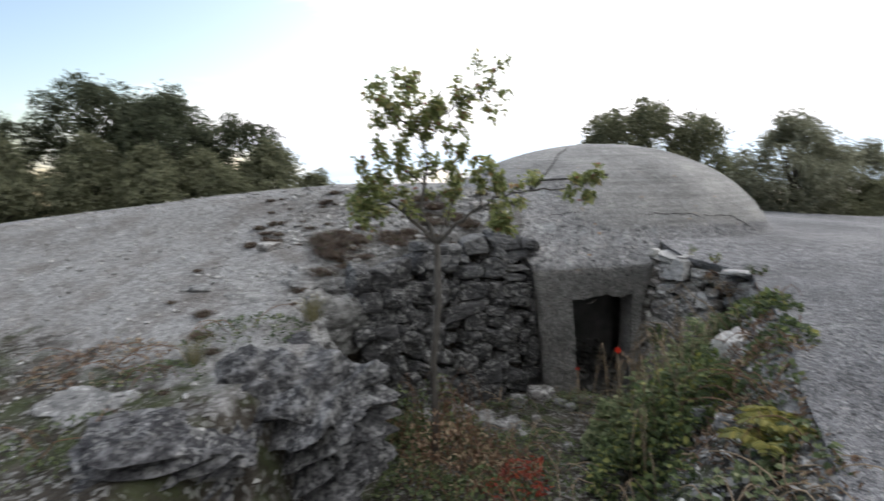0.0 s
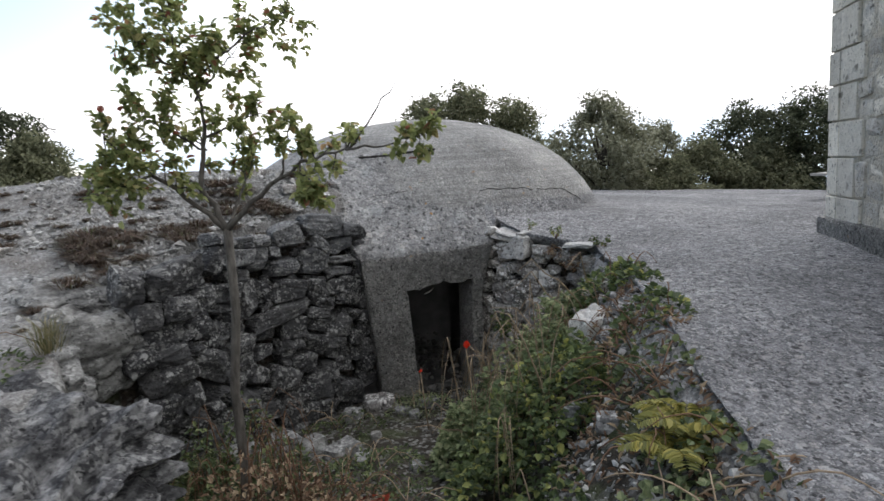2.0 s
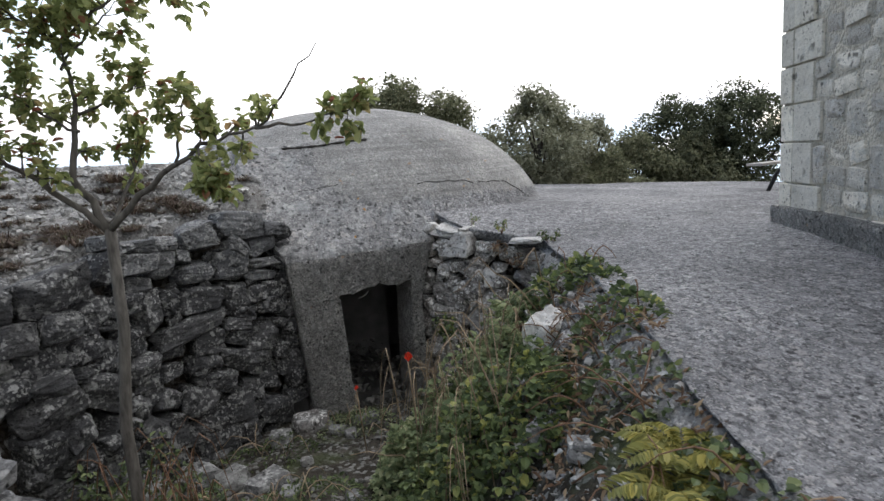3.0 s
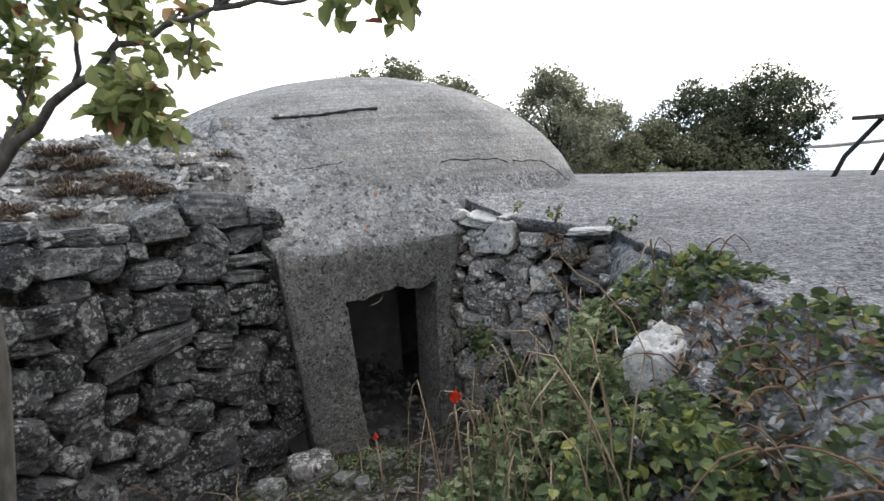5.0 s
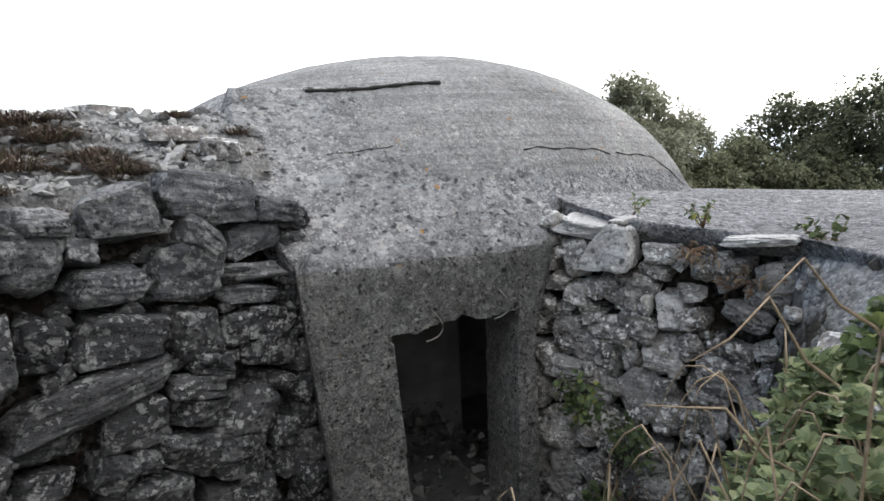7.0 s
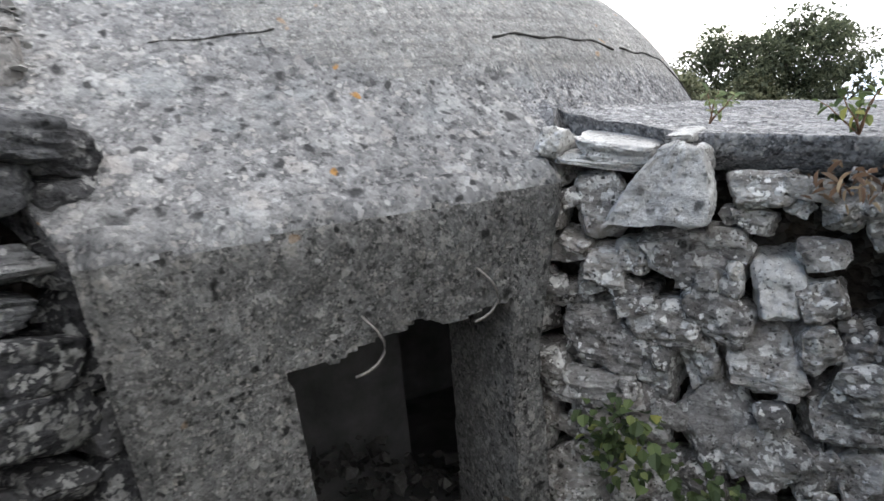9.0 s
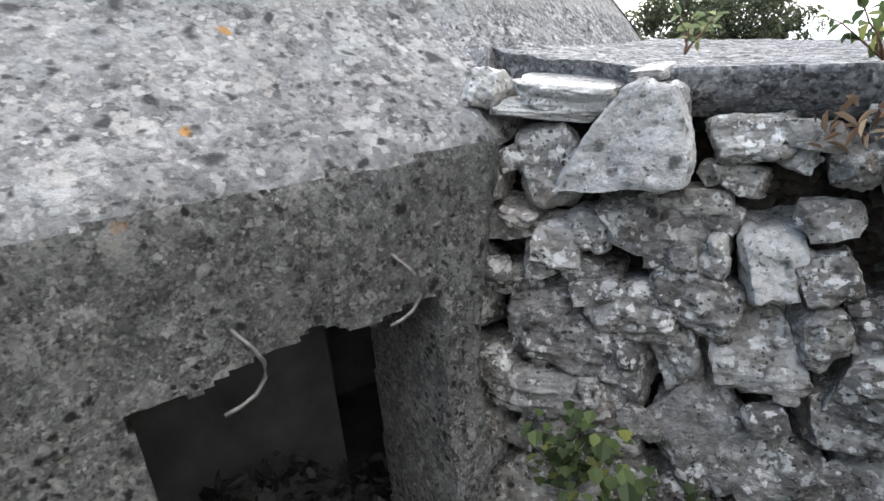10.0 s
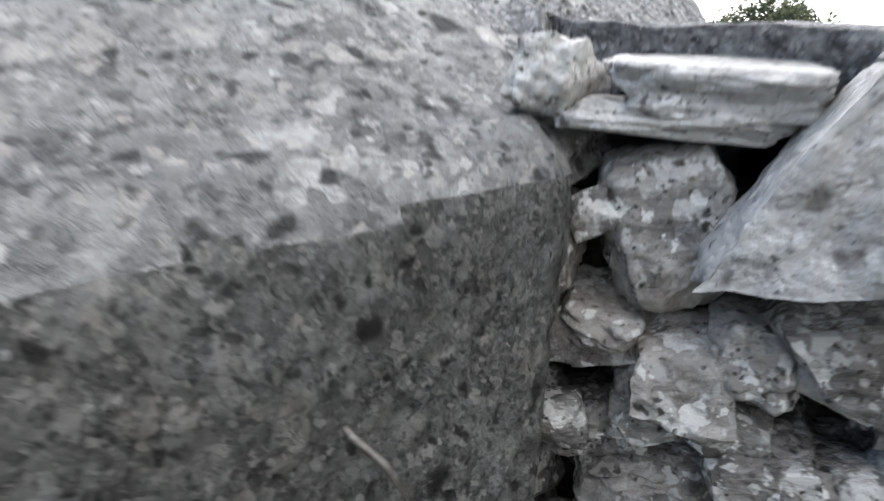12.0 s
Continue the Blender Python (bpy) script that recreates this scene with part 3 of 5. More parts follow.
# porch front with the broken doorway
def porch_front():
    xs = np.linspace(1.46, 2.88, 130)
    zs = np.linspace(-1.15, 0.60, 150)
    w1, w2 = Wave(31, 4, 5.0), Wave(32, 4, 9.0)
    def mapped(x, z, y):
        t = (x - 1.46) / 1.42
        lean = (0.6 - z)
        return x + 0.09 * lean * (1 - t) - 0.01 * lean * t - min(0.14, 0.27 * max(0.0, lean)) * t ** 8, y, z
    vs, idx, fs = [], {}, []
    def inside(i, j):
        x, z = (xs[i] + xs[i + 1]) / 2, (zs[j] + zs[j + 1]) / 2
        head = 0.225 + 0.07 * (x - 2.2) + 0.03 * w2(x * 1.5, 0.3)
        return 1.885 + 0.012 * w2(0.2, z * 2) < x < 2.65 - 0.05 * (0.27 - z) and z < head
    def vert(i, j, side):
        key = (i, j, side)
        if key not in idx:
            x, z = xs[i], zs[j]
            d = 0.012 * w1(x, z) + 0.006 * w2(x * 2, z * 2) + 0.006 * noise.noise(Vector((x * 38, 0, z * 38))) + 0.005 * noise.noise(Vector((x * 75, 3, z * 75)))
            y = 6.90 + d
            across = (x - 1.46) / 1.42
            start = 0.43 + 0.07 * across
            turn = max(0, z - start) / (0.60 - start)
            if side == 0:
                y += 0.07 * turn ** 3.0 + 0.03 * smoothstep(0.06, 0.0, x - 1.46) + 0.02 * smoothstep(0.05, 0.0, 2.88 - x)
                if turn > 0:
                    z = start + turn * (0.634 + 0.042 * across - start + 0.008 * w2(x * 2, 3.3))
            else:
                y = 7.32
                z = min(z, 0.58)
            idx[key] = len(vs)
            vs.append(mapped(x, z, y))
        return idx[key]
    kept = {(i, j) for i in range(129) for j in range(149) if not inside(i, j)}
    for i, j in kept:
        f = [(i, j), (i + 1, j), (i + 1, j + 1), (i, j + 1)]
        fs.append([vert(*q, 0) for q in f])
        fs.append([vert(*q, 1) for q in reversed(f)])
        for (di, dj), (a, b) in (((0, -1), (0, 1)), ((1, 0), (1, 2)), ((0, 1), (2, 3)), ((-1, 0), (3, 0))):
            if (i + di, j + dj) not in kept:
                fs.append([vert(*f[b], 0), vert(*f[a], 0), vert(*f[a], 1), vert(*f[b], 1)])
    return vs, fs


pv, pf = porch_front()
porch = mesh_object("porch_front", pv, pf, CONC_FACE, bunker, sharp=50, label="broken concrete lintel and jambs round the doorway")
# the pale weathered crust comes down over the rounded edge of the lintel
porch.data.materials.append(CONC_PORCH)
crust_wave = Wave(33, 4, 7.0)
porch.data.polygons.foreach_set("material_index", [int(q.center.z > 0.545 + 0.035 * (q.center.x - 1.46) + 0.012 * crust_wave(q.center.x, 0.7)) for q in porch.data.polygons])


# the chamber behind the doorway
part("inner_wall", box_bm(1.20, 1.62, 7.325, 9.6, -1.25, 0.62), CONC_INSIDE, bunker)
part("inner_wall", box_bm(1.62, 2.86, 8.45, 8.65, -1.25, 0.62), CONC_INSIDE, bunker)
part("inner_wall", box_bm(2.70, 3.0, 7.325, 7.45, -1.25, 0.62), CONC_INSIDE, bunker)
part("inner_wall", box_bm(3.9, 4.1, 7.325, 9.6, -1.25, 0.62), CONC_INSIDE, bunker)
part("inner_wall", box_bm(3.0, 3.9, 7.33, 7.45, -1.25, 0.62), CONC_INSIDE, bunker)
part("inner_wall", box_bm(1.62, 3.9, 9.4, 9.6, -1.25, 0.62), CONC_INSIDE, bunker)
part("inner_ceiling", box_bm(1.20, 4.1, 7.325, 9.6, 0.40, 0.55), CONC_INSIDE, bunker)
part("inner_floor", box_bm(1.20, 4.1, 6.95, 9.6, -1.35, -1.15), CONC_INSIDE, bunker)

# ---------------------------------------------------------------- boulders and dry-stone walls
LUMPS = [rock_mesh("small_stone", 160 + i, 2, 0.22, 8, 0.05) for i in range(8)]


def with_material(meshes, material):
    made = []
    for me in meshes:
        c = me.copy()
        c.materials.clear()
        c.materials.append(material)
        made.append(c)
    return made


GREY_LUMPS, OUTCROP_LUMPS = with_material(LUMPS, ROCK_LIGHT), with_material(LUMPS, ROCK_OUTCROP)


def wall_point(line, s):
    p = np.array(line)
    d = np.r_[0, np.cumsum(np.hypot(*np.diff(p, axis=0).T))]
    x, y = np.interp(s, d, p[:, 0]), np.interp(s, d, p[:, 1])
    x2, y2 = np.interp(s + 0.1, d, p[:, 0]), np.interp(s + 0.1, d, p[:, 1])
    x1, y1 = np.interp(s - 0.1, d, p[:, 0]), np.interp(s - 0.1, d, p[:, 1])
    return x, y, math.atan2(y2 - y1, x2 - x1), d[-1]


def dry_wall(name, line, foot, head, meshes, flats, seed, label, tall=(0.11, 0.25), wide=(0.15, 0.42), batter=0.10, facing=1, skip=lambda s, z: False):
    """Irregular courses of rough stones in front of an earth core; facing +1: the face looks to the right of the line."""
    r = random.Random(seed)
    wall = tagged(new(name), label, "stone wall")
    length = wall_point(line, 0)[3]
    # earth core
    vs, fs = [], []
    n = 40
    for k in range(n + 1):
        s = length * k / n
        x, y, a, _ = wall_point(line, s)
        nx, ny = math.sin(a) * facing, -math.cos(a) * facing
        for z, o in ((foot, -0.24), (head(s) - 0.17, -0.27), (head(s) - 0.17, -0.5), (foot, -0.5)):
            vs.append((x + nx * o, y + ny * o, z))
    for k in range(n):
        for q in range(3):
            fs.append((k * 4 + q, k * 4 + 4 + q, k * 4 + 5 + q, k * 4 + 1 + q))
    mesh_object("core", vs, fs, CORE, wall)
    z, row = foot - 0.02, 0
    while z < max(head(0), head(length), head(length / 2)):
        h = r.uniform(*tall)
        s = r.uniform(-0.12, 0.0)
        while s < length:
            w = r.uniform(*wide) * (1.15 if h > 0.16 else 0.9)
            hh = h * r.uniform(0.85, 1.3)
            sm = s + w / 2
            zc = z + h / 2 + r.uniform(-0.025, 0.025) + 0.03 * math.sin(sm * 5 + row * 1.7)
            if zc + hh * 0.3 < head(sm) and -0.02 < sm < length + 0.05 and not skip(sm, zc):
                x, y, a, _ = wall_point(line, sm)
                nx, ny = math.sin(a) * facing, -math.cos(a) * facing
                o = -0.11 - batter * (zc - head(sm)) + r.uniform(-0.05, 0.03)
                top = zc + hh * 1.3 > head(sm)
                me = r.choice(flats if (top and r.random() < 0.6) or hh < 0.105 else meshes)
                m = Matrix.Translation((x + nx * o, y + ny * o, zc)) @ Matrix.Rotation(a + r.uniform(-0.18, 0.18), 4, "Z") @ \
                    Matrix.Rotation(r.gauss(0, 0.24), 4, "Y") @ Matrix.Rotation(r.uniform(-0.3, 0.3) + (math.pi if r.random() < 0.5 else 0), 4, "X") @ \
                    Matrix.Diagonal((w * 1.06, r.uniform(0.24, 0.36), hh * 1.12, 1))
                piece("stone", me, m, wall)
            s += w * r.uniform(0.93, 1.0)
        z += h * 0.93
        row += 1
    return wall


ANGULAR = [rock_mesh("hewn_stone", 500 + i, 4, 0.24, 7, 0.055, 0.018) for i in range(18)]
ROUGH = [rock_mesh("rough_stone", 540 + i, 4, 0.27, 8, 0.075, 0.02) for i in range(14)]
DARK_HEWN, LIGHT_HEWN = with_material(ANGULAR, ROCK_DARK_SHADED), with_material(ROUGH, ROCK_LIGHT)
PALE_HEWN = with_material(ROUGH[:7], ROCK_WHITE)
PALE_FLAT = with_material([rock_mesh("pale_slab", 570 + i, 4, 0.16, 8, 0.05, 0.0) for i in range(3)], ROCK_WHITE)


def lay(wall, line, stones, pools, seed, deep=(0.22, 0.34), proud=0.03, grow=1.06):
    """Lays single stones into a wall face: along the wall, height, length, height of the stone, tilt, kind."""
    r = random.Random(seed)
    for s, z, w, h, tilt, *kind in stones:
        x, y, a, _ = wall_point(line, s)
        nx, ny = math.sin(a), -math.cos(a)
        d = r.uniform(*deep)
        o = r.uniform(-0.03, proud) - d / 2
        m = Matrix.Translation((x + nx * o, y + ny * o, z)) @ Matrix.Rotation(a + r.uniform(-0.12, 0.12), 4, "Z") @ Matrix.Rotation(radians(tilt), 4, "Y") @ \
            Matrix.Rotation(r.uniform(-0.16, 0.16) + (math.pi if r.random() < 0.5 else 0), 4, "X") @ Matrix.Diagonal((w * grow, d, h * grow, 1))
        piece("stone", r.choice(pools[kind[0] if kind else 0]), m, wall)


LEFT_LINE = [(-0.70, 5.50), (-0.35, 5.62), (-0.05, 5.84), (0.18, 6.08), (0.36, 6.32), (0.50, 6.50), (0.75, 6.62), (1.0, 6.74), (1.30, 6.92), (1.52, 7.06)]
RIGHT_LINE = [(2.70, 7.173), (2.80, 7.00), (3.15, 6.40), (3.34, 6.12), (3.50, 5.86), (3.46, 5.45)]
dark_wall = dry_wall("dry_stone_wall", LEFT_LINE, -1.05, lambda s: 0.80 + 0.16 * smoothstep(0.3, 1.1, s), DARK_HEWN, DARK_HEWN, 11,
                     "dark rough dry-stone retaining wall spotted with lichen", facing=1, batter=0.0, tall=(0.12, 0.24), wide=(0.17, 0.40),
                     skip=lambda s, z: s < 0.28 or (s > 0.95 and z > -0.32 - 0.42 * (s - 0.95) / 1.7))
right_wall = dry_wall("dry_stone_wall", RIGHT_LINE, -1.05, lambda s: 0.70 - 0.16 * smoothstep(0.9, 1.5, s), LIGHT_HEWN, LIGHT_HEWN, 12,
                      "pale lichen-crusted dry-stone wall under the roof slab", facing=1, batter=0.0, tall=(0.1, 0.2), wide=(0.12, 0.28),
                      skip=lambda s, z: s < 1.18 and z > -0.46)
# the dark wall, from its top course down
# lighter copy for the top courses, without the trench's shade in its colour
ROCK_CAP = rock_material("cap_stone", (0.05, 0.051, 0.054), (0.115, 0.117, 0.122), (0.23, 0.232, 0.238), 0.7, 0.0, 1.0, (1.0, 1.2, 3.2), (8, 6, 0), 0.55, (0.42, 0.42, 0.41))
CAP_HEWN = with_material(ANGULAR, ROCK_CAP)
lay(dark_wall, LEFT_LINE, [(1.15, 0.97, 0.18, 0.11, 4), (1.3, 0.91, 0.16, 0.09, 0), (1.48, 0.89, 0.2, 0.11, 5), (1.67, 0.87, 0.19, 0.12, 10), (1.97, 0.9, 0.34, 0.24, -8), (2.32, 0.94, 0.44, 0.23, 8), (2.66, 0.88, 0.27, 0.13, 8), (2.24, 0.77, 0.22, 0.13, 29), (2.53, 0.75, 0.35, 0.18, -7), (2.51, 0.57, 0.37, 0.09, 4), (2.48, 0.49, 0.31, 0.09, 9), (1.36, 0.78, 0.41, 0.15, 4), (1.64, 0.73, 0.22, 0.26, 17), (1.79, 0.75, 0.12, 0.12, 6), (1.86, 0.61, 0.31, 0.17, 0), (2.17, 0.63, 0.37, 0.27, 5)], [CAP_HEWN], 1)
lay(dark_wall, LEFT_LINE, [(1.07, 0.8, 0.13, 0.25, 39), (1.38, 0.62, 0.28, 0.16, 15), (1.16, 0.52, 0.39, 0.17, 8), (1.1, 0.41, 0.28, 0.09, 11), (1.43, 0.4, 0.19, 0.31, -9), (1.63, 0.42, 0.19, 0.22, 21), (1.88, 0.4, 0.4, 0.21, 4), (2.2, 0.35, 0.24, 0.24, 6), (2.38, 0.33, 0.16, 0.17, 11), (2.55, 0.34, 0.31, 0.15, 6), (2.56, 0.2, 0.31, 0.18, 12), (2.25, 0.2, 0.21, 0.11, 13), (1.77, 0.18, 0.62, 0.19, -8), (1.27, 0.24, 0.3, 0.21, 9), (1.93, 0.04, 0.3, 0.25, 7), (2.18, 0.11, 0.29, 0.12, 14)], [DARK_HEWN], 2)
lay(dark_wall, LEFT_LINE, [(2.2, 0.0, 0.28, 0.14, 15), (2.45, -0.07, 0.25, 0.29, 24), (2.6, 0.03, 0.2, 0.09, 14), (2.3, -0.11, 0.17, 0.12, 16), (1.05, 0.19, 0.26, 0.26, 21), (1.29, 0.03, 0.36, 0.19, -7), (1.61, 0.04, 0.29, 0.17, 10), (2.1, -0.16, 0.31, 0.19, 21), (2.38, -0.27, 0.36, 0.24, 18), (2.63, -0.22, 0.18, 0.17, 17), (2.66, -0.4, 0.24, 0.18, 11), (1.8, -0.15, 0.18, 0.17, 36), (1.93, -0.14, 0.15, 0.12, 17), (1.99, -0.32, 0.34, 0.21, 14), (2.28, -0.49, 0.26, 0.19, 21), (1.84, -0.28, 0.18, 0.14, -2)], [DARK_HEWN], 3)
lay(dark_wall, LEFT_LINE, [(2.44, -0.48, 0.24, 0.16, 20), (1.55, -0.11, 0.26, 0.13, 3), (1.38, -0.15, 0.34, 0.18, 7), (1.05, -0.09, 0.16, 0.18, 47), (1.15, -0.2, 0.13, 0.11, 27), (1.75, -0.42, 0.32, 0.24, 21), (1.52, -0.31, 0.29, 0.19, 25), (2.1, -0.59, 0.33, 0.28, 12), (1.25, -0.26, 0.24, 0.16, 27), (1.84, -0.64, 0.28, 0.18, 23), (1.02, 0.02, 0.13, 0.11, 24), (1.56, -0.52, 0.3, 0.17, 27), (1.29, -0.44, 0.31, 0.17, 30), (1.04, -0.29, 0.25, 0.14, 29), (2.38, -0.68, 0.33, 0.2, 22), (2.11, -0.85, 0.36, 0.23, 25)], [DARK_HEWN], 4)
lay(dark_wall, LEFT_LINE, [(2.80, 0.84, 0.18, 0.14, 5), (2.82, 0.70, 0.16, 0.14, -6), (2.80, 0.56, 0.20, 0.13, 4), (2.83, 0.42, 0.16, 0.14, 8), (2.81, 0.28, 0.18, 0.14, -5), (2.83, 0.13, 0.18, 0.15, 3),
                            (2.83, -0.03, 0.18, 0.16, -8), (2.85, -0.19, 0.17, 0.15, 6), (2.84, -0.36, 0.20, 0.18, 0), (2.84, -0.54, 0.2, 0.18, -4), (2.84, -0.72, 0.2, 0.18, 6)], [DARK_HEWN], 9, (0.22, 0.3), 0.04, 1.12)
# the pale wall beside the doorway
lay(right_wall, RIGHT_LINE, [(0.47, 0.69, 0.25, 0.062, 10, 3), (0.42, 0.652, 0.27, 0.042, 12, 3), (0.27, 0.71, 0.09, 0.12, 32, 1), (0.40, 0.51, 0.17, 0.21, 4, 0), (0.89, 0.54, 0.18, 0.11, -4, 2), (0.97, 0.5, 0.07, 0.07, -44, 1), (1.09, 0.47, 0.1, 0.11, 1, 2), (0.86, 0.45, 0.12, 0.08, 12, 2), (0.68, 0.35, 0.3, 0.19, 1, 2), (0.52, 0.34, 0.11, 0.11, -2, 0), (0.41, 0.31, 0.15, 0.14, 8, 0), (0.93, 0.24, 0.14, 0.23, 1, 1), (0.82, 0.29, 0.04, 0.08, -3, 1)], [LIGHT_HEWN, PALE_HEWN, LIGHT_HEWN[:7], PALE_FLAT], 5, (0.2, 0.3), 0.02, 1.13)
lay(right_wall, RIGHT_LINE, [(1.04, 0.21, 0.12, 0.13, -3, 2), (1.03, 0.09, 0.12, 0.15, -5, 0), (0.61, 0.13, 0.24, 0.14, 0, 2), (0.76, 0.17, 0.22, 0.13, 28, 0), (0.39, 0.14, 0.17, 0.09, 6, 0), (0.53, 0.2, 0.11, 0.07, 7, 0), (0.28, 0.19, 0.11, 0.1, -4, 0), (0.41, 0.05, 0.3, 0.16, 13, 2), (0.87, 0.03, 0.23, 0.23, -7, 0), (0.58, -0.02, 0.15, 0.18, 3, 0), (0.71, 0.01, 0.11, 0.17, -16, 2), (0.33, -0.12, 0.32, 0.13, 2, 0), (0.54, -0.2, 0.17, 0.19, -10, 0)], [LIGHT_HEWN, PALE_HEWN, LIGHT_HEWN[:7], PALE_FLAT], 6, (0.2, 0.3), 0.02, 1.16)
lay(right_wall, RIGHT_LINE, [(0.75, -0.2, 0.22, 0.29, -32, 2), (0.39, -0.26, 0.17, 0.14, -6, 0), (0.90, -0.29, 0.16, 0.24, -12, 2), (1.07, -0.14, 0.18, 0.19, -9, 0), (1.13, 0.07, 0.1, 0.15, -5, 0), (0.16, -0.26, 0.11, 0.11, -10, 0), (0.29, -0.43, 0.21, 0.15, -13, 0), (0.53, -0.4, 0.21, 0.18, -14, 0), (0.70, -0.43, 0.16, 0.17, -15, 0), (1.02, -0.33, 0.13, 0.2, -12, 0), (0.23, -0.04, 0.13, 0.13, 3, 0), (0.31, 0.38, 0.12, 0.08, 19, 0), (1.14, -0.32, 0.12, 0.16, -12, 0)], [LIGHT_HEWN, PALE_HEWN, LIGHT_HEWN[:7], PALE_FLAT], 7, (0.2, 0.3), 0.02, 1.16)
lay(right_wall, RIGHT_LINE, [(0.17, 0.24, 0.15, 0.13, 5), (0.14, 0.10, 0.17, 0.13, -6), (0.13, -0.04, 0.15, 0.12, 8), (0.12, -0.18, 0.17, 0.14, 0), (0.12, -0.32, 0.17, 0.15, -8), (0.21, 0.37, 0.11, 0.11, 14), (0.25, 0.62, 0.12, 0.09, 0),
                              (0.24, 0.50, 0.11, 0.13, 6), (0.68, 0.712, 0.08, 0.03, 4, 3)], [LIGHT_HEWN, PALE_HEWN, LIGHT_HEWN, PALE_FLAT], 8, (0.2, 0.26), 0.02)
# chips wedged into the joints
chip_r = random.Random(23)
for wall, line, lo, hi, foot, pool, n in ((dark_wall, LEFT_LINE, 0.3, 2.72, -0.8, with_material(LUMPS, ROCK_DARK_SHADED), 60), (right_wall, RIGHT_LINE, 0.22, 1.35, -0.5, GREY_LUMPS, 80)):
    for _ in range(n):
        x, y, a, _n = wall_point(line, chip_r.uniform(lo, hi))
        o = -chip_r.uniform(0.08, 0.15) if wall is dark_wall else -chip_r.uniform(0.03, 0.09)
        c = chip_r.uniform(0.03, 0.085)
        piece("chip", chip_r.choice(pool), Matrix.Translation((x + math.sin(a) * o, y - math.cos(a) * o, chip_r.uniform(foot, 0.84 if wall is dark_wall else 0.6))) @ Matrix.Rotation(a, 4, "Z")
              @ Matrix.Rotation(chip_r.uniform(-0.6, 0.6), 4, "Y") @ Matrix.Diagonal((c * chip_r.uniform(1.0, 2.0), c, c, 1)), wall)


def boulder(name, at, size, turn, seed, material, label, level=4, layers=0.03, rough=0.09, cuts=9, lean=None):
    me = rock_mesh(name, seed, level, 0.2, cuts, rough, layers, lean)
    me.materials.append(material)
    ob = new(name, me)
    ob.matrix_basis = Matrix.Translation(at) @ Euler([radians(a) for a in turn]).to_matrix().to_4x4() @ Matrix.Diagonal((*size, 1))
    return tagged(ob, label, "rock")


boulder("boulder", (-0.76, 4.22, -0.05), (1.42, 1.1, 1.10), (6, 10, -24), 301, ROCK_BOULDER, "large grey layered limestone boulder on the trench bank", 6, 0.26, 0.10, 12, (-0.75, -0.25, 1.0))
boulder("boulder", (-1.36, 3.38, 0.06), (1.15, 0.85, 0.62), (5, 14, 35), 305, ROCK_BOULDER, "broken grey limestone block lying on the bank", 6, 0.18, 0.09, 9, (-0.5, -0.4, 1))
boulder("boulder", (2.71, 4.64, 0.16), (0.33, 0.30, 0.50), (5, -10, 20), 311, ROCK_WHITE, "pale lichen-white rock standing among brambles", 5, 0.015, 0.07)
# outcrop of split slabs between the mound and the wall
for i, (x, y, z, a, b, c2, turn) in enumerate(((-0.78, 6.02, 0.60, 0.95, 0.7, 0.40, 25), (-1.35, 5.72, 0.47, 1.05, 0.85, 0.42, 10), (-0.74, 5.74, 0.32, 0.75, 0.6, 0.75, 35), (-1.0, 5.30, 0.24, 0.85, 0.6, 0.5, -15),
                                              (-1.85, 4.8, 0.28, 0.9, 0.75, 0.3, 5), (-2.1, 3.9, 0.2, 0.7, 0.5, 0.25, -30),
                                              (-1.75, 6.0, 0.62, 0.9, 0.6, 0.25, -10))):
    boulder("rock_slab", (x, y, z), (a, b, c2), (8, 6 - 4 * i % 9, turn), 330 + i, ROCK_OUTCROP, "grey split limestone slab cropping out of the bank", 5, 0.025, 0.11)["group"] = "outcropping slabs"

# ---------------------------------------------------------------- old stone tower
TOWER_AT, TOWER_TURN = (5.2, 4.95), math.atan2(-1.25, -0.75)
tower = tagged(new("stone_tower"), "square rubble-stone tower with pale dressed corner stones", "tower")
tower.matrix_basis = Matrix.Translation((TOWER_AT[0], TOWER_AT[1], 0.66)) @ Matrix.Rotation(TOWER_TURN, 4, "Z")
MORTAR = soil_material("lime_mortar", (0.37, 0.335, 0.28), (0.52, 0.475, 0.40), (0.65, 0.60, 0.51), 0.0, 0.3)
part("wall_body", box_bm(0.015, 3.2, 0.015, 3.2, -0.2, 6.5), MORTAR, tower)
ROCK_TOWER = rock_material("tower_stone", (0.32, 0.295, 0.255), (0.58, 0.545, 0.48), (0.78, 0.74, 0.67), 0.5, 0.1, 0.7)
ASHLAR = rock_material("dressed_corner_stone", (0.50, 0.465, 0.40), (0.65, 0.615, 0.54), (0.76, 0.72, 0.64), 0.2, 0.0, 0.5)
TOWER_STONES = with_material([rock_mesh("masonry_stone", 180 + i, 2, 0.09, 4, 0.02) for i in range(8)], ROCK_TOWER)
tr = random.Random(77)
z = 0.02
dress = bpy.data.meshes.new("dressed")
dbm = box_bm(-0.5, 0.5, -0.5, 0.5, -0.5, 0.5, 0.03)
dbm.to_mesh(dress)
dbm.free()
dress.materials.append(ASHLAR)
k = 0
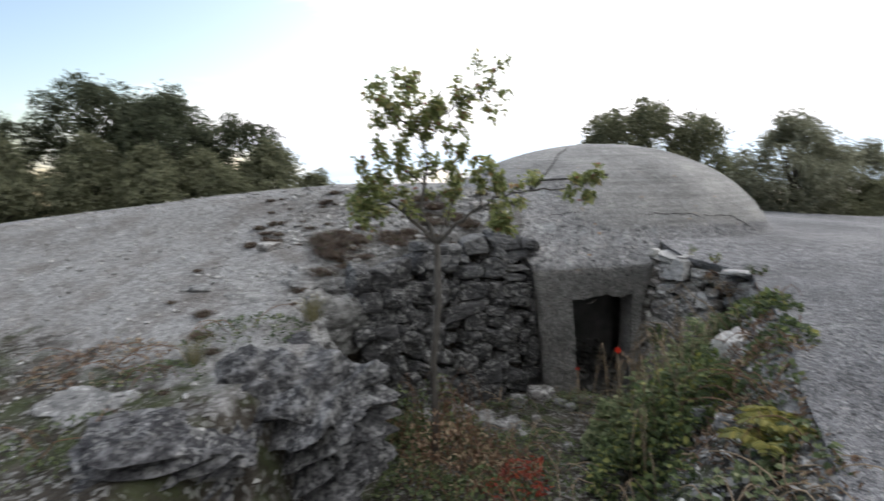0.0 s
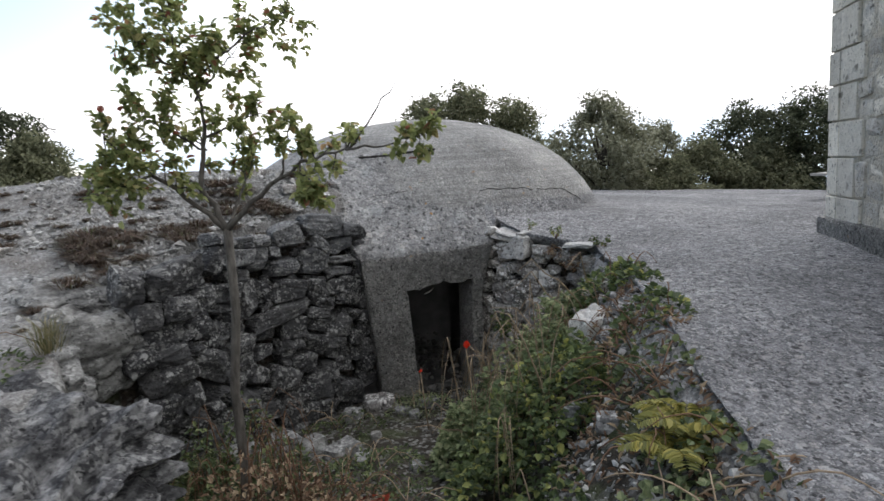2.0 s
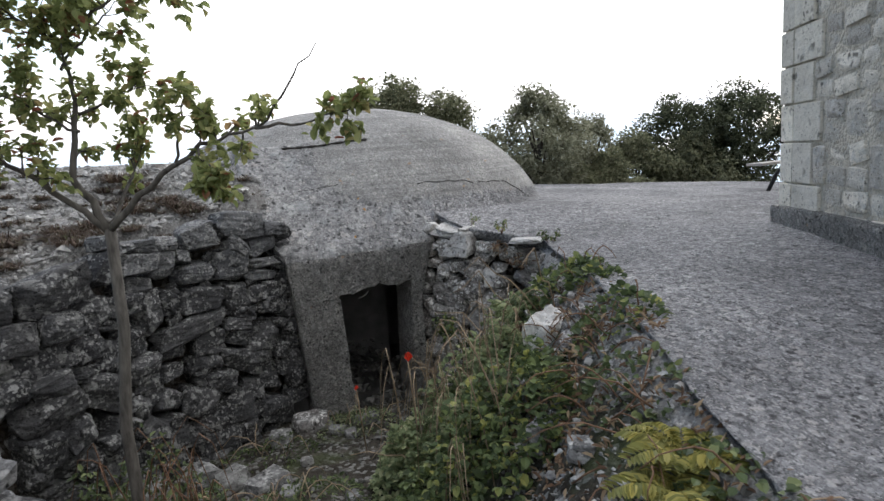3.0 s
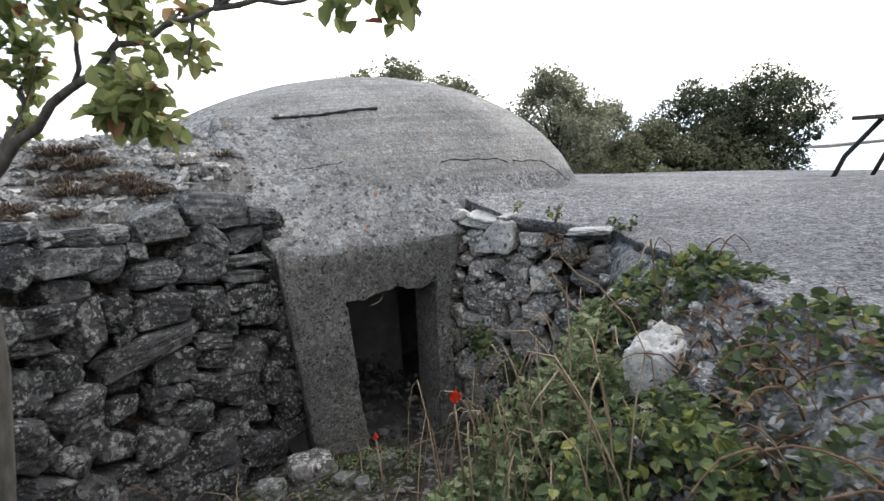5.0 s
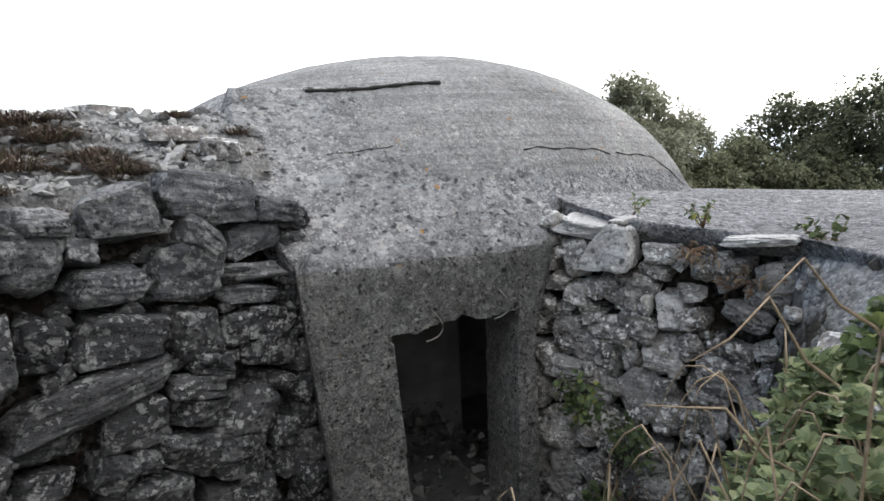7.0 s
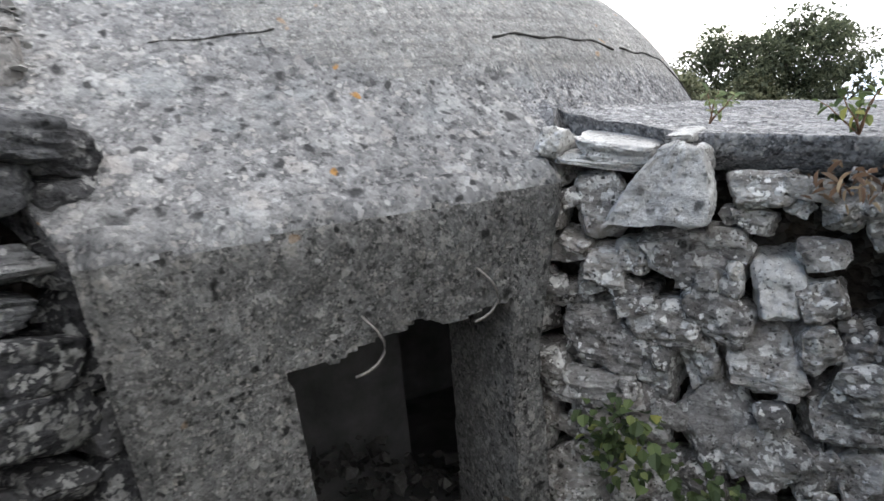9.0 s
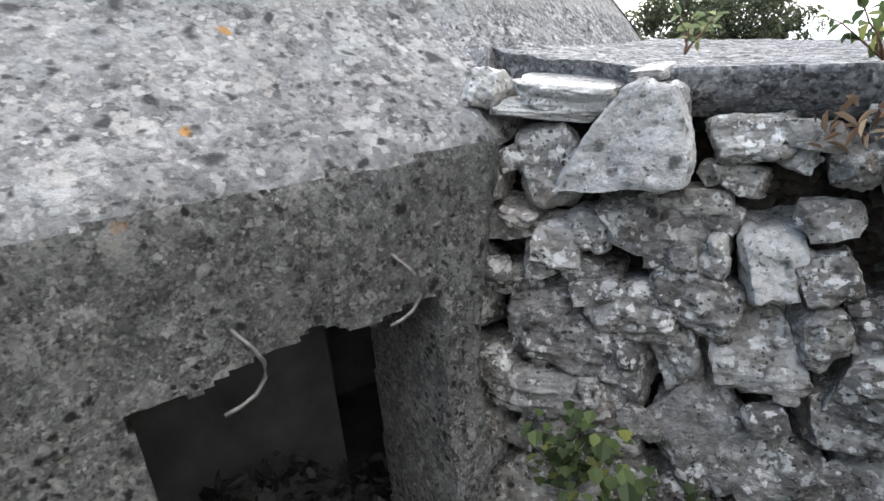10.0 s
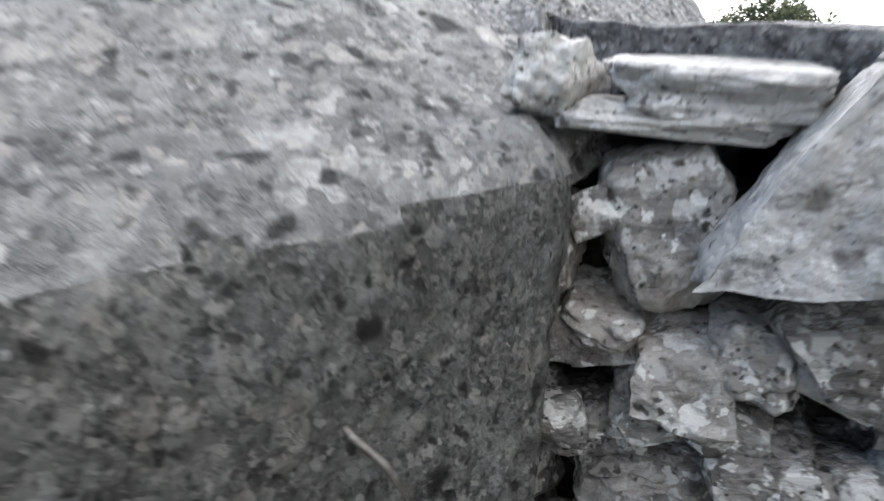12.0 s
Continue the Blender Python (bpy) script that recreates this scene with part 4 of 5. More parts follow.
while z < 6.3:
    h = tr.uniform(0.26, 0.34)
    for a, w in ((0.0, 0.21), (0.225, 0.30 if k % 2 else 0.42)):
        piece("corner_stone", dress, Matrix.Translation((a + w / 2, 0.14 + tr.uniform(-0.006, 0.006), z + h / 2)) @ Matrix.Diagonal((w, 0.3, h - 0.015, 1)), tower)
    x = 0.54 if k % 2 else 0.66
    zz = z
    while x < 2.4 and z < 4.2:
        w = tr.uniform(0.12, 0.32)
        if tr.random() < 0.5:
            rows = ((zz, h * 0.5), (zz + h * 0.5, h * 0.5))
        else:
            rows = ((zz, h),)
        for z0, hh in rows:
            piece("stone", tr.choice(TOWER_STONES), Matrix.Translation((x + w / 2, 0.125 + tr.uniform(-0.015, 0.01), z0 + hh / 2)) @ Matrix.Rotation(tr.gauss(0, 0.1), 4, "Y")
                  @ Matrix.Diagonal((w * 0.93, 0.25, hh * 0.88, 1)), tower)
        x += w + tr.uniform(0.0, 0.03)
    z += h
    k += 1
part("plinth", box_bm(-0.07, 3.2, -0.06, 0.5, -0.1, 0.16, 0.03), CONC_FACE, tower)

# ---------------------------------------------------------------- the little tree by the wall
BARK = plain_material("grey_bark", (0.045, 0.04, 0.036), (0.14, 0.13, 0.115), 40, 0.9, (1, 1, 0.25))
LEAF_TREE = leaf_material("small_tree_leaves", ((0.0, (0.13, 0.16, 0.06)), (0.45, (0.26, 0.30, 0.12)), (0.8, (0.40, 0.42, 0.18)), (0.93, (0.42, 0.37, 0.17)), (0.992, (0.28, 0.10, 0.07))), 0.5, 0.6)


def grow(r, start, heading, length, radius, depth, chunks, tips, bend=0.25, up=0.1, split=3):
    n = 6
    p, d = Vector(start), Vector(heading).normalized()
    pts, rad = [p.copy()], [radius]
    for i in range(n):
        d = (d + rnd_dir(r) * bend * 0.5 + Vector((0, 0, up * 0.3))).normalized()
        p = p + d * length / n
        pts.append(p.copy())
        rad.append(radius * (1 - 0.6 * (i + 1) / n))
        if depth == 0 or (depth == 1 and i > 1):
            tips.append((p.copy(), d.copy()))
        if depth > 0 and i in (2, 3, 5)[:split]:
            side = (d + rnd_dir(r, 0.2) * 0.9).normalized()
            grow(r, p, side, length * r.uniform(0.42, 0.65), rad[-1] * 0.65, depth - 1, chunks, tips, bend, up, split)
    chunks.append(tube(pts, rad, 6))


def small_tree():
    r = random.Random(5)
    tree = tagged(new("small_tree"), "slender young tree with sparse rounded green leaves before the stone wall", "tree")
    base, fork = Vector((0.21, 4.80, -0.85)), Vector((0.30, 4.86, 1.16))
    v, f = tube([base, base.lerp(fork, 0.25) + Vector((0.02, 0, 0)), base.lerp(fork, 0.5) + Vector((-0.015, 0.01, 0)), base.lerp(fork, 0.75) + Vector((0.02, 0, 0)), fork],
                [0.034, 0.032, 0.029, 0.027, 0.027], 8)
    mesh_object("trunk", v, f, BARK, tree)
    tops = []

    def limb(points, width, twigs, reach, leafy=0.3, up=0.15):
        pts = [Vector(p) for p in points]
        dense = []
        for a, b in zip(pts[:-1], pts[1:]):
            dense += [a.lerp(b, k / 4) + rnd_dir(r) * 0.012 for k in range(4)]
        dense.append(pts[-1])
        n = len(dense)
        ch, tp = [tube(dense, [width * (1 - 0.72 * i / (n - 1)) for i in range(n)], 7)], []
        for k in range(twigs):
            i = int(n * (leafy + (0.98 - leafy) * k / max(1, twigs - 1)))
            i = min(i, n - 1)
            d = (dense[min(i + 1, n - 1)] - dense[max(i - 1, 0)]).normalized()
            grow(r, dense[i], (d * 0.5 + rnd_dir(r, up)).normalized(), reach * r.uniform(0.6, 1.2), width * 0.3, 1, ch, tp, 0.4, 0.1, 2)
        v, f = gather(ch)
        mesh_object("limb", v, f, BARK, tree)
        tops.extend(tp)

    head = (0.20, 4.86, 2.02)
    limb([fork, (0.18, 4.88, 1.42), (0.24, 4.86, 1.75), head], 0.022, 7, 0.18, 0.4)
    limb([head, (0.02, 4.82, 2.16), (-0.14, 4.8, 2.30)], 0.010, 13, 0.20, 0.15)
    limb([head, (0.12, 4.84, 2.22), (0.08, 4.8, 2.40)], 0.009, 12, 0.18, 0.25)
    limb([head, (0.36, 4.8, 2.16), (0.56, 4.74, 2.28), (0.74, 4.68, 2.38)], 0.010, 16, 0.19, 0.15)
    limb([(0.20, 4.86, 1.92), (0.34, 4.82, 2.08), (0.46, 4.78, 2.2)], 0.008, 10, 0.18, 0.2)
    limb([fork, (0.10, 4.82, 1.36), (-0.10, 4.76, 1.54), (-0.27, 4.7, 1.72)], 0.018, 15, 0.20, 0.35)
    limb([(-0.06, 4.77, 1.5), (-0.2, 4.66, 1.46), (-0.3, 4.6, 1.42)], 0.008, 10, 0.16, 0.25)
    limb([(0.23, 4.86, 1.62), (0.05, 4.88, 1.74), (-0.1, 4.88, 1.84)], 0.008, 10, 0.18, 0.25)
    limb([(0.24, 4.86, 1.7), (0.40, 4.8, 1.76), (0.54, 4.76, 1.82)], 0.008, 9, 0.16, 0.3)
    limb([fork, (0.50, 4.70, 1.35), (0.74, 4.50, 1.52), (0.96, 4.30, 1.58)], 0.019, 8, 0.11, 0.6)
    limb([(0.96, 4.30, 1.58), (1.14, 4.2, 1.585), (1.32, 4.1, 1.62)], 0.008, 7, 0.10, 0.75)
    limb([(0.62, 4.60, 1.44), (0.66, 4.52, 1.62), (0.70, 4.46, 1.74)], 0.008, 6, 0.12, 0.4)
    limb([(0.72, 4.50, 1.5), (0.76, 4.38, 1.42), (0.77, 4.26, 1.34)], 0.007, 8, 0.06, 0.6, -0.5)
    limb([(0.98, 4.28, 1.58), (1.08, 4.2, 1.74), (1.21, 4.1, 1.9)], 0.007, 0, 0.05, 0.9)
    limb([fork, (0.42, 5.05, 1.4), (0.46, 5.1, 1.58)], 0.012, 6, 0.16, 0.45)
    ch = []
    for p, d in tops:
        for _ in range(r.choice((1, 2, 2, 3))):
            q = (d * 0.5 + rnd_dir(r, -0.15)).normalized()
            ch.append(leaf(p + rnd_dir(r) * 0.03, q, r.uniform(0.034, 0.056), r, 0.72))
    v, f = gather(ch)
    tagged(mesh_object("foliage", v, f, LEAF_TREE, tree, smooth=False), kind="stuff")
    return tree


small_tree()

# ---------------------------------------------------------------- trees round the hilltop
LEAF_OAK = leaf_material("holm_oak_leaves", ((0.0, (0.045, 0.055, 0.033)), (0.5, (0.09, 0.105, 0.065)), (1.0, (0.17, 0.185, 0.115))), 0.7, 0.5)
LEAF_MID = leaf_material("olive_leaves", ((0.0, (0.10, 0.11, 0.065)), (0.5, (0.20, 0.21, 0.13)), (1.0, (0.32, 0.325, 0.21))), 0.7, 0.5)
LEAF_PALE = leaf_material("grey_green_leaves", ((0.0, (0.13, 0.135, 0.09)), (0.5, (0.25, 0.255, 0.175)), (1.0, (0.38, 0.38, 0.29))), 0.7, 0.5)
DARK_BARK = plain_material("dark_bark", (0.03, 0.026, 0.022), (0.09, 0.08, 0.07), 25, 0.9, (1, 1, 0.3))


def crown_tree(name, seed, height, spread, leaves, leaf_mat, size, label, low=0.15):
    """Trunk, limbs and a ragged crown of leaf clumps."""
    r = random.Random(seed)
    tree = tagged(new(name), label, "tree")
    chunks, tips = [], []
    chunks.append(tube([(0, 0, -0.5), (0.05, 0, height * 0.2), (0.0, 0.08, height * 0.45), (0.05, 0.1, height * 0.7)], [height * 0.035, height * 0.03, height * 0.022, height * 0.01], 8))
    v, f = gather(chunks)
    mesh_object("trunk", v, f, DARK_BARK, tree)
    clumps, ch = [], []
    n = 130
    for i in range(n):
        z = height * (low + (0.97 - low) * (i + 0.5) / n)
        t = (z / height - low) / (1 - low)
        rad = spread * (0.75 + 0.25 * math.sin(t * 9 + seed)) * (1 - t ** 2.2) ** 0.5 * r.uniform(0.45, 1.05)
        a = i * 2.4 + r.uniform(-0.6, 0.6)
        c = Vector((math.cos(a) * rad, math.sin(a) * rad, z + r.uniform(-0.2, 0.2)))
        clumps.append((c, spread * r.uniform(0.07, 0.24)))
        if i % 12 == 0:
            v, f = (tube([(0, 0, z * 0.6), c * 0.5 + Vector((0, 0, z * 0.32)), c], [height * 0.012, height * 0.008, height * 0.003], 5))
            mesh_object("limb", v, f, DARK_BARK, tree)
    per = leaves // n
    vs, fs = [], []
    for c, rad in clumps:
        for _ in range(per):
            d = rnd_dir(r)
            p = c + Vector((d.x, d.y, d.z * 0.75)) * rad * (r.uniform(0.3, 1.0) ** 0.6 if r.random() < 0.92 else r.uniform(1.0, 1.3))
            lv, lf = leaf(p, (d + rnd_dir(r) * 0.8), size * r.uniform(0.7, 1.3), r, 0.6)
            o = len(vs)
            vs.extend(lv)
            fs.extend(tuple(q + o for q in x) for x in lf)
    tagged(mesh_object("crown", vs, fs, leaf_mat, tree, smooth=False), kind="stuff")
    return tree


oak = crown_tree("holm_oak", 1, 4.6, 2.1, 19000, LEAF_OAK, 0.095, "dense dark evergreen oak at the edge of the hilltop")
pale = crown_tree("hilltop_tree", 2, 4.2, 1.9, 15000, LEAF_PALE, 0.095, "grey-green broadleaf tree behind the bunker")
mid_tree = crown_tree("hilltop_tree", 4, 4.2, 1.9, 15000, LEAF_MID, 0.09, "olive-green broadleaf tree behind the dome")
mid_tree["group"] = "trees round the hilltop"
shrub = crown_tree("evergreen_shrub", 3, 2.6, 1.7, 12000, LEAF_MID, 0.095, "olive-green low evergreen shrub on the slope", 0.05)
oak["group"], pale["group"], shrub["group"] = "trees round the hilltop", "trees round the hilltop", "trees round the hilltop"


def plant(ob, spots, first=True):
    for i, (x, y, z, s, turn) in enumerate(spots):
        m = Matrix.Translation((x, y, z)) @ Matrix.Rotation(radians(turn), 4, "Z")
        if i == 0 and first:
            ob.matrix_basis = m @ Matrix.Diagonal((s, s, s, 1))
        else:
            c = copy_thing(ob, m)
            c.scale = (s, s, s * (0.92 + 0.16 * ((i * 37) % 10) / 10))


plant(oak, [(14.4, 15.0, -1.9, 0.96, 0), (15.5, 13.9, -1.9, 0.97, 70), (-10.0, 19.6, -0.4, 1.15, 40), (-12.5, 18.5, -0.4, 0.95, 140),
            (-7.6, 19.0, -0.4, 0.98, 250), (-8.8, 21.5, -0.6, 1.1, 310), (-15.5, 20.0, -0.8, 1.1, 20), (-5.8, 20.5, -0.8, 0.9, 80)])
plant(pale, [(9.0, 14.2, -0.9, 0.88, 0), (11.7, 15.6, -0.7, 0.66, 160), (10.4, 15.6, -0.7, 0.7, 60)])
plant(mid_tree, [(5.7, 18.0, -0.6, 0.93, 0), (7.0, 18.2, -0.6, 0.97, 160), (8.3, 17.8, -0.7, 0.93, 120)])
plant(shrub, [(12.6, 14.8, -0.9, 0.95, 0), (-4.6, 19.3, -0.5, 1.15, 180), (-3.3, 19.8, -0.6, 0.9, 250), (-6.2, 18.3, -0.3, 1.1, 20),
              (-9.0, 17.5, -0.2, 1.1, 140), (-11.4, 16.6, -0.2, 1.2, 200), (-2.2, 21.0, -1.0, 0.9, 290), (-14, 17.5, -0.4, 1.3, 330), (8.6, 15.8, -0.6, 0.8, 40), (5.0, 18.4, -0.6, 0.9, 10), (7.6, 16.8, -0.6, 0.8, 75),
              (13.8, 14.0, -1.0, 0.9, 280), (11.2, 14.4, -0.9, 0.8, 200), (10.2, 14.4, -0.8, 0.72, 20), (-7.4, 17.2, -0.2, 1.0, 300), (-5.4, 17.6, -0.3, 0.85, 100)])

# ---------------------------------------------------------------- rubble and loose stones
def hull_template(seed, n=9):
    r = random.Random(seed)
    bm = bmesh.new()
    for _ in range(n):
        bm.verts.new(rnd_dir(r) * r.uniform(0.42, 0.55))
    hull = bmesh.ops.convex_hull(bm, input=bm.verts[:])
    bmesh.ops.delete(bm, geom=[v for v in hull["geom_interior"] if isinstance(v, bmesh.types.BMVert)], context="VERTS")
    bm.verts.index_update()
    v = np.array([tuple(q.co) for q in bm.verts])
    f = [tuple(w.index for w in q.verts) for q in bm.faces]
    bm.free()
    return v, f


TEMPLATES = [hull_template(s) for s in range(400, 412)]


def scatter_stones(name, spots, material, label, seed):
    """One joined mesh of small angular stones: spots are x, y, z, size."""
    r = random.Random(seed)
    vs, fs = [], []
    for x, y, z, s in spots:
        tv, tf = r.choice(TEMPLATES)
        m = np.array(Euler((r.uniform(0, 6.3), r.uniform(0, 6.3), r.uniform(0, 6.3))).to_matrix())
        flat = np.array((1, r.uniform(0.6, 1.0), r.uniform(0.4, 0.8)))
        o = len(vs)
        vs.extend(((tv * flat) @ m.T * s * np.array((1, 1, 0.7)) + np.array((x, y, z))).tolist())
        fs.extend(tuple(i + o for i in f) for f in tf)
    return tagged(mesh_object(name, vs, fs, material, smooth=False), label, "gravel", kind="stuff")


def gravel_material(name, dark, mid, light):
    m = Mat(name, 0.95, 0.15)
    tone = m.ramp(m.geo.outputs["Random Per Island"], ((0.0, dark), (0.5, mid), (0.95, light)))
    m.bump((m.noise(60, 4), 0.6, 0.008))
    return m.done(m.mix(0.4, tone, m.ramp(m.noise(45, 5), ((0.3, dark), (0.7, light)))))


GRAVEL = gravel_material("limestone_gravel", (0.11, 0.108, 0.105), (0.30, 0.295, 0.285), (0.58, 0.575, 0.56))
# the same gravel in much darker greys, for the trench floor and doorway
DARK_GRAVEL = gravel_material("dark_gravel", (0.03, 0.029, 0.027), (0.07, 0.068, 0.064), (0.18, 0.177, 0.17))
gr = random.Random(41)
spots = []
while len(spots) < 7500:
    x, y = gr.uniform(-5.5, 1.5), gr.uniform(3.2, 9.3)
    if gr.random() < 0.4:
        x, y = gr.uniform(-1.6, 1.5), gr.uniform(6.5, 8.3)
    if x < lerp_table(LEFT, y) - 0.1 and gr.random() < (1.0 if y > 5.2 else 0.6):
        s = 0.014 + 0.06 * gr.random() ** 3 + (0.08 * gr.random() if y > 6.4 and x > -1.5 and gr.random() < 0.12 else 0)
        spots.append((x, y, float(ground_z(x, y)) + s * 0.12, s))
for _ in range(3200):
    x, y, a, _n = wall_point(LEFT_LINE, gr.uniform(0.0, 2.7))
    o = -gr.uniform(0.16, 1.5)
    x, y = x + math.sin(a) * o, y - math.cos(a) * o
    s = 0.02 + 0.10 * gr.random() ** 4
    spots.append((x, y, float(ground_z(x, y)) + s * 0.15, s))
scatter_stones("mound_gravel", spots, GRAVEL, "loose limestone chips strewn over the bare mound", 42)
spots = []
while len(spots) < 3200:
    y = gr.uniform(1.0, 7.0)
    x = gr.uniform(float(lerp_table(LEFT, y)), float(edge_x(min(y, 5.9))))
    if len(spots) > 1500:
        y = gr.uniform(1.8, 5.2)
        x = float(edge_x(y)) - gr.uniform(0.0, 0.75)
    s = 0.014 + 0.075 * gr.random() ** 3
    spots.append((x, y, float(ground_z(x, y)) + s * 0.15, s))
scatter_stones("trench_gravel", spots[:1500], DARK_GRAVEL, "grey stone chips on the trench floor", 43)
scatter_stones("bank_gravel", spots[1500:], GRAVEL, "pale stone chips on the bank under the slab edge", 45)
spots = []
while len(spots) < 700:
    x, y = gr.uniform(1.75, 3.3), gr.uniform(7.0, 8.4)
    s = 0.03 + 0.12 * gr.random() ** 2
    h = -1.15 + 0.6 * math.exp(-((x - 2.3) / 0.5) ** 2 - ((y - 7.75) / 0.55) ** 2) * gr.random() ** 0.5 + 0.12 * gr.random()
    spots.append((x, y, h, s))
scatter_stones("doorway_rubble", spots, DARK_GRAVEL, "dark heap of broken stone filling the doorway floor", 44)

loose = [(1.50, 6.68, 0.32, 0.24, 0.17, 15), (1.66, 6.42, 0.14, 0.12, 0.10, 40), (1.74, 6.30, 0.13, 0.10, 0.09, 80), (1.98, 6.55, 0.22, 0.14, 0.09, 10), (0.98, 5.75, 0.34, 0.22, 0.12, 30),
         (1.30, 5.95, 0.10, 0.08, 0.07, 0), (1.08, 5.5, 0.18, 0.13, 0.09, 60), (0.75, 5.9, 0.25, 0.2, 0.16, 20), (1.2, 6.5, 0.22, 0.18, 0.14, 70), (0.55, 6.1, 0.28, 0.22, 0.2, 10), (0.2, 5.95, 0.3, 0.22, 0.22, 35),
         (1.45, 5.2, 0.14, 0.1, 0.07, 90), (2.1, 3.9, 0.2, 0.16, 0.12, 25), (2.0, 3.45, 0.14, 0.12, 0.1, 55), (2.35, 4.4, 0.18, 0.14, 0.12, 0)]
for i, (x, y, a, b, c, turn) in enumerate(loose):
    me = OUTCROP_LUMPS[i % 8] if i else GREY_LUMPS[0]
    ob = piece("loose_stone", me, Matrix.Translation((x, y, float(ground_z(x, y)) + c * 0.32)) @ Matrix.Rotation(radians(turn), 4, "Z") @ Matrix.Diagonal((a, b, c, 1)))
    tagged(ob, "loose angular grey limestone block lying in the trench", "stone", "loose stones in the trench")
for i, (x, y, a, b, c, turn) in enumerate(((0.95, 7.65, 0.35, 0.2, 0.10, 20), (0.55, 8.1, 0.3, 0.25, 0.1, 40), (-1.5, 6.6, 0.3, 0.2, 0.1, 75), (1.15, 7.42, 0.3, 0.22, 0.14, 110))):
    ob = piece("loose_stone", GREY_LUMPS[(i * 3) % 8], Matrix.Translation((x, y, float(ground_z(x, y)) + c * 0.2)) @ Matrix.Rotation(radians(turn), 4, "Z") @ Matrix.Diagonal((a, b, c, 1)))
    tagged(ob, "flat grey limestone slab bedded in the mound", "stone", "flat stones on the mound")

bank_r = random.Random(61)
for i in range(30):
    y = bank_r.uniform(4.2, 5.95)
    x = float(edge_x(y)) - bank_r.uniform(0.02, 0.5)
    a, c = bank_r.uniform(0.06, 0.16), bank_r.uniform(0.05, 0.09)
    ob = piece("bank_stone", bank_r.choice(LIGHT_HEWN), Matrix.Translation((x, y, float(ground_z(x, y)) + c * 0.2)) @ Euler((bank_r.uniform(-0.5, 0.5), bank_r.uniform(-0.5, 0.5), bank_r.uniform(0, 6.3))).to_matrix().to_4x4()
               @ Matrix.Diagonal((a, a * 0.7, c, 1)))
    tagged(ob, "pale limestone lump bedded in the earth bank", "stone", "stones in the earth bank")

# the big pale wedge that stands out in the wall beside the doorway
PALE_BLOCKS = with_material([rock_mesh("pale_block", 210 + i, 4, 0.22, 7, 0.07, 0.008) for i in range(5)], ROCK_WHITE)
wedge = rock_mesh("wedge_block", 219, 5, 0.10, 6, 0.06, 0.01)
for v in wedge.vertices:
    t = v.co.z + 0.5
    v.co.x = v.co.x * (1 - 0.66 * t ** 1.2) + 0.27 * t
    v.co.y = v.co.y + 0.12 * t
wedge.materials.append(ROCK_WHITE)
piece("stone", wedge, Matrix.Translation((3.035, 6.68, 0.575)) @ Matrix.Rotation(radians(-60), 4, "Z") @ Matrix.Diagonal((0.36, 0.24, 0.255, 1)), right_wall)
tagged(piece("cap_stone", PALE_BLOCKS[2], Matrix.Translation((3.40, 6.03, 0.625)) @ Matrix.Rotation(radians(125), 4, "Z") @ Matrix.Diagonal((0.34, 0.22, 0.05, 1))), "thin pale slab jutting from under the roof edge", "stone")

# ---------------------------------------------------------------- rusty bars at the broken lintel
STEEL = plain_material("weathered_steel", (0.10, 0.09, 0.08), (0.28, 0.265, 0.25), 60, 0.55, None, 0.6, 0.001)
for x0, z0 in ((2.13, 0.30), (2.51, 0.37)):
    pts = [(x0 - 0.01, 6.96, z0 + 0.03), (x0, 6.885, z0), (x0 + 0.022, 6.865, z0 - 0.03), (x0 + 0.038, 6.855, z0 - 0.065), (x0 + 0.034, 6.85, z0 - 0.095), (x0 + 0.008, 6.845, z0 - 0.122), (x0 - 0.025, 6.84, z0 - 0.134), (x0 - 0.06, 6.835, z0 - 0.138)]
    v, f = tube(pts, [0.005] * len(pts), 8)
    tagged(mesh_object("steel_bar", v, f, STEEL), "bent steel reinforcing bar hooked out of the lintel", "bar", "bars at the lintel")

# ---------------------------------------------------------------- undergrowth
STEM_DRY = plain_material("dry_stem", (0.20, 0.14, 0.09), (0.42, 0.33, 0.23), 30, 0.85)
STEM_RED = plain_material("brown_stem", (0.10, 0.055, 0.035), (0.22, 0.13, 0.08), 30, 0.85)
BRAMBLE = leaf_material("bramble_leaves", ((0.0, (0.045, 0.065, 0.03)), (0.5, (0.10, 0.14, 0.055)), (0.8, (0.18, 0.23, 0.09)), (0.97, (0.34, 0.34, 0.10))), 0.65, 0.35)
GREYGREEN = leaf_material("grey_green_bramble", ((0.0, (0.12, 0.16, 0.085)), (0.5, (0.24, 0.29, 0.15)), (0.85, (0.37, 0.41, 0.23)), (1.0, (0.48, 0.48, 0.30))), 0.75, 0.45)
IVY = leaf_material("ivy_leaves", ((0.0, (0.04, 0.06, 0.025)), (0.6, (0.09, 0.125, 0.05)), (1.0, (0.19, 0.22, 0.09))), 0.6)
DRYLEAF = leaf_material("withered_leaves", ((0.0, (0.09, 0.055, 0.036)), (0.5, (0.23, 0.145, 0.095)), (0.9, (0.42, 0.33, 0.22))), 0.75, 0.3)
REDLEAF = leaf_material("red_autumn_leaves", ((0.0, (0.10, 0.02, 0.015)), (0.5, (0.28, 0.05, 0.03)), (1.0, (0.45, 0.12, 0.06))), 0.5)
YELLOW = leaf_material("yellowing_fern", ((0.0, (0.13, 0.14, 0.04)), (0.5, (0.25, 0.24, 0.065)), (1.0, (0.38, 0.33, 0.09))), 0.65)
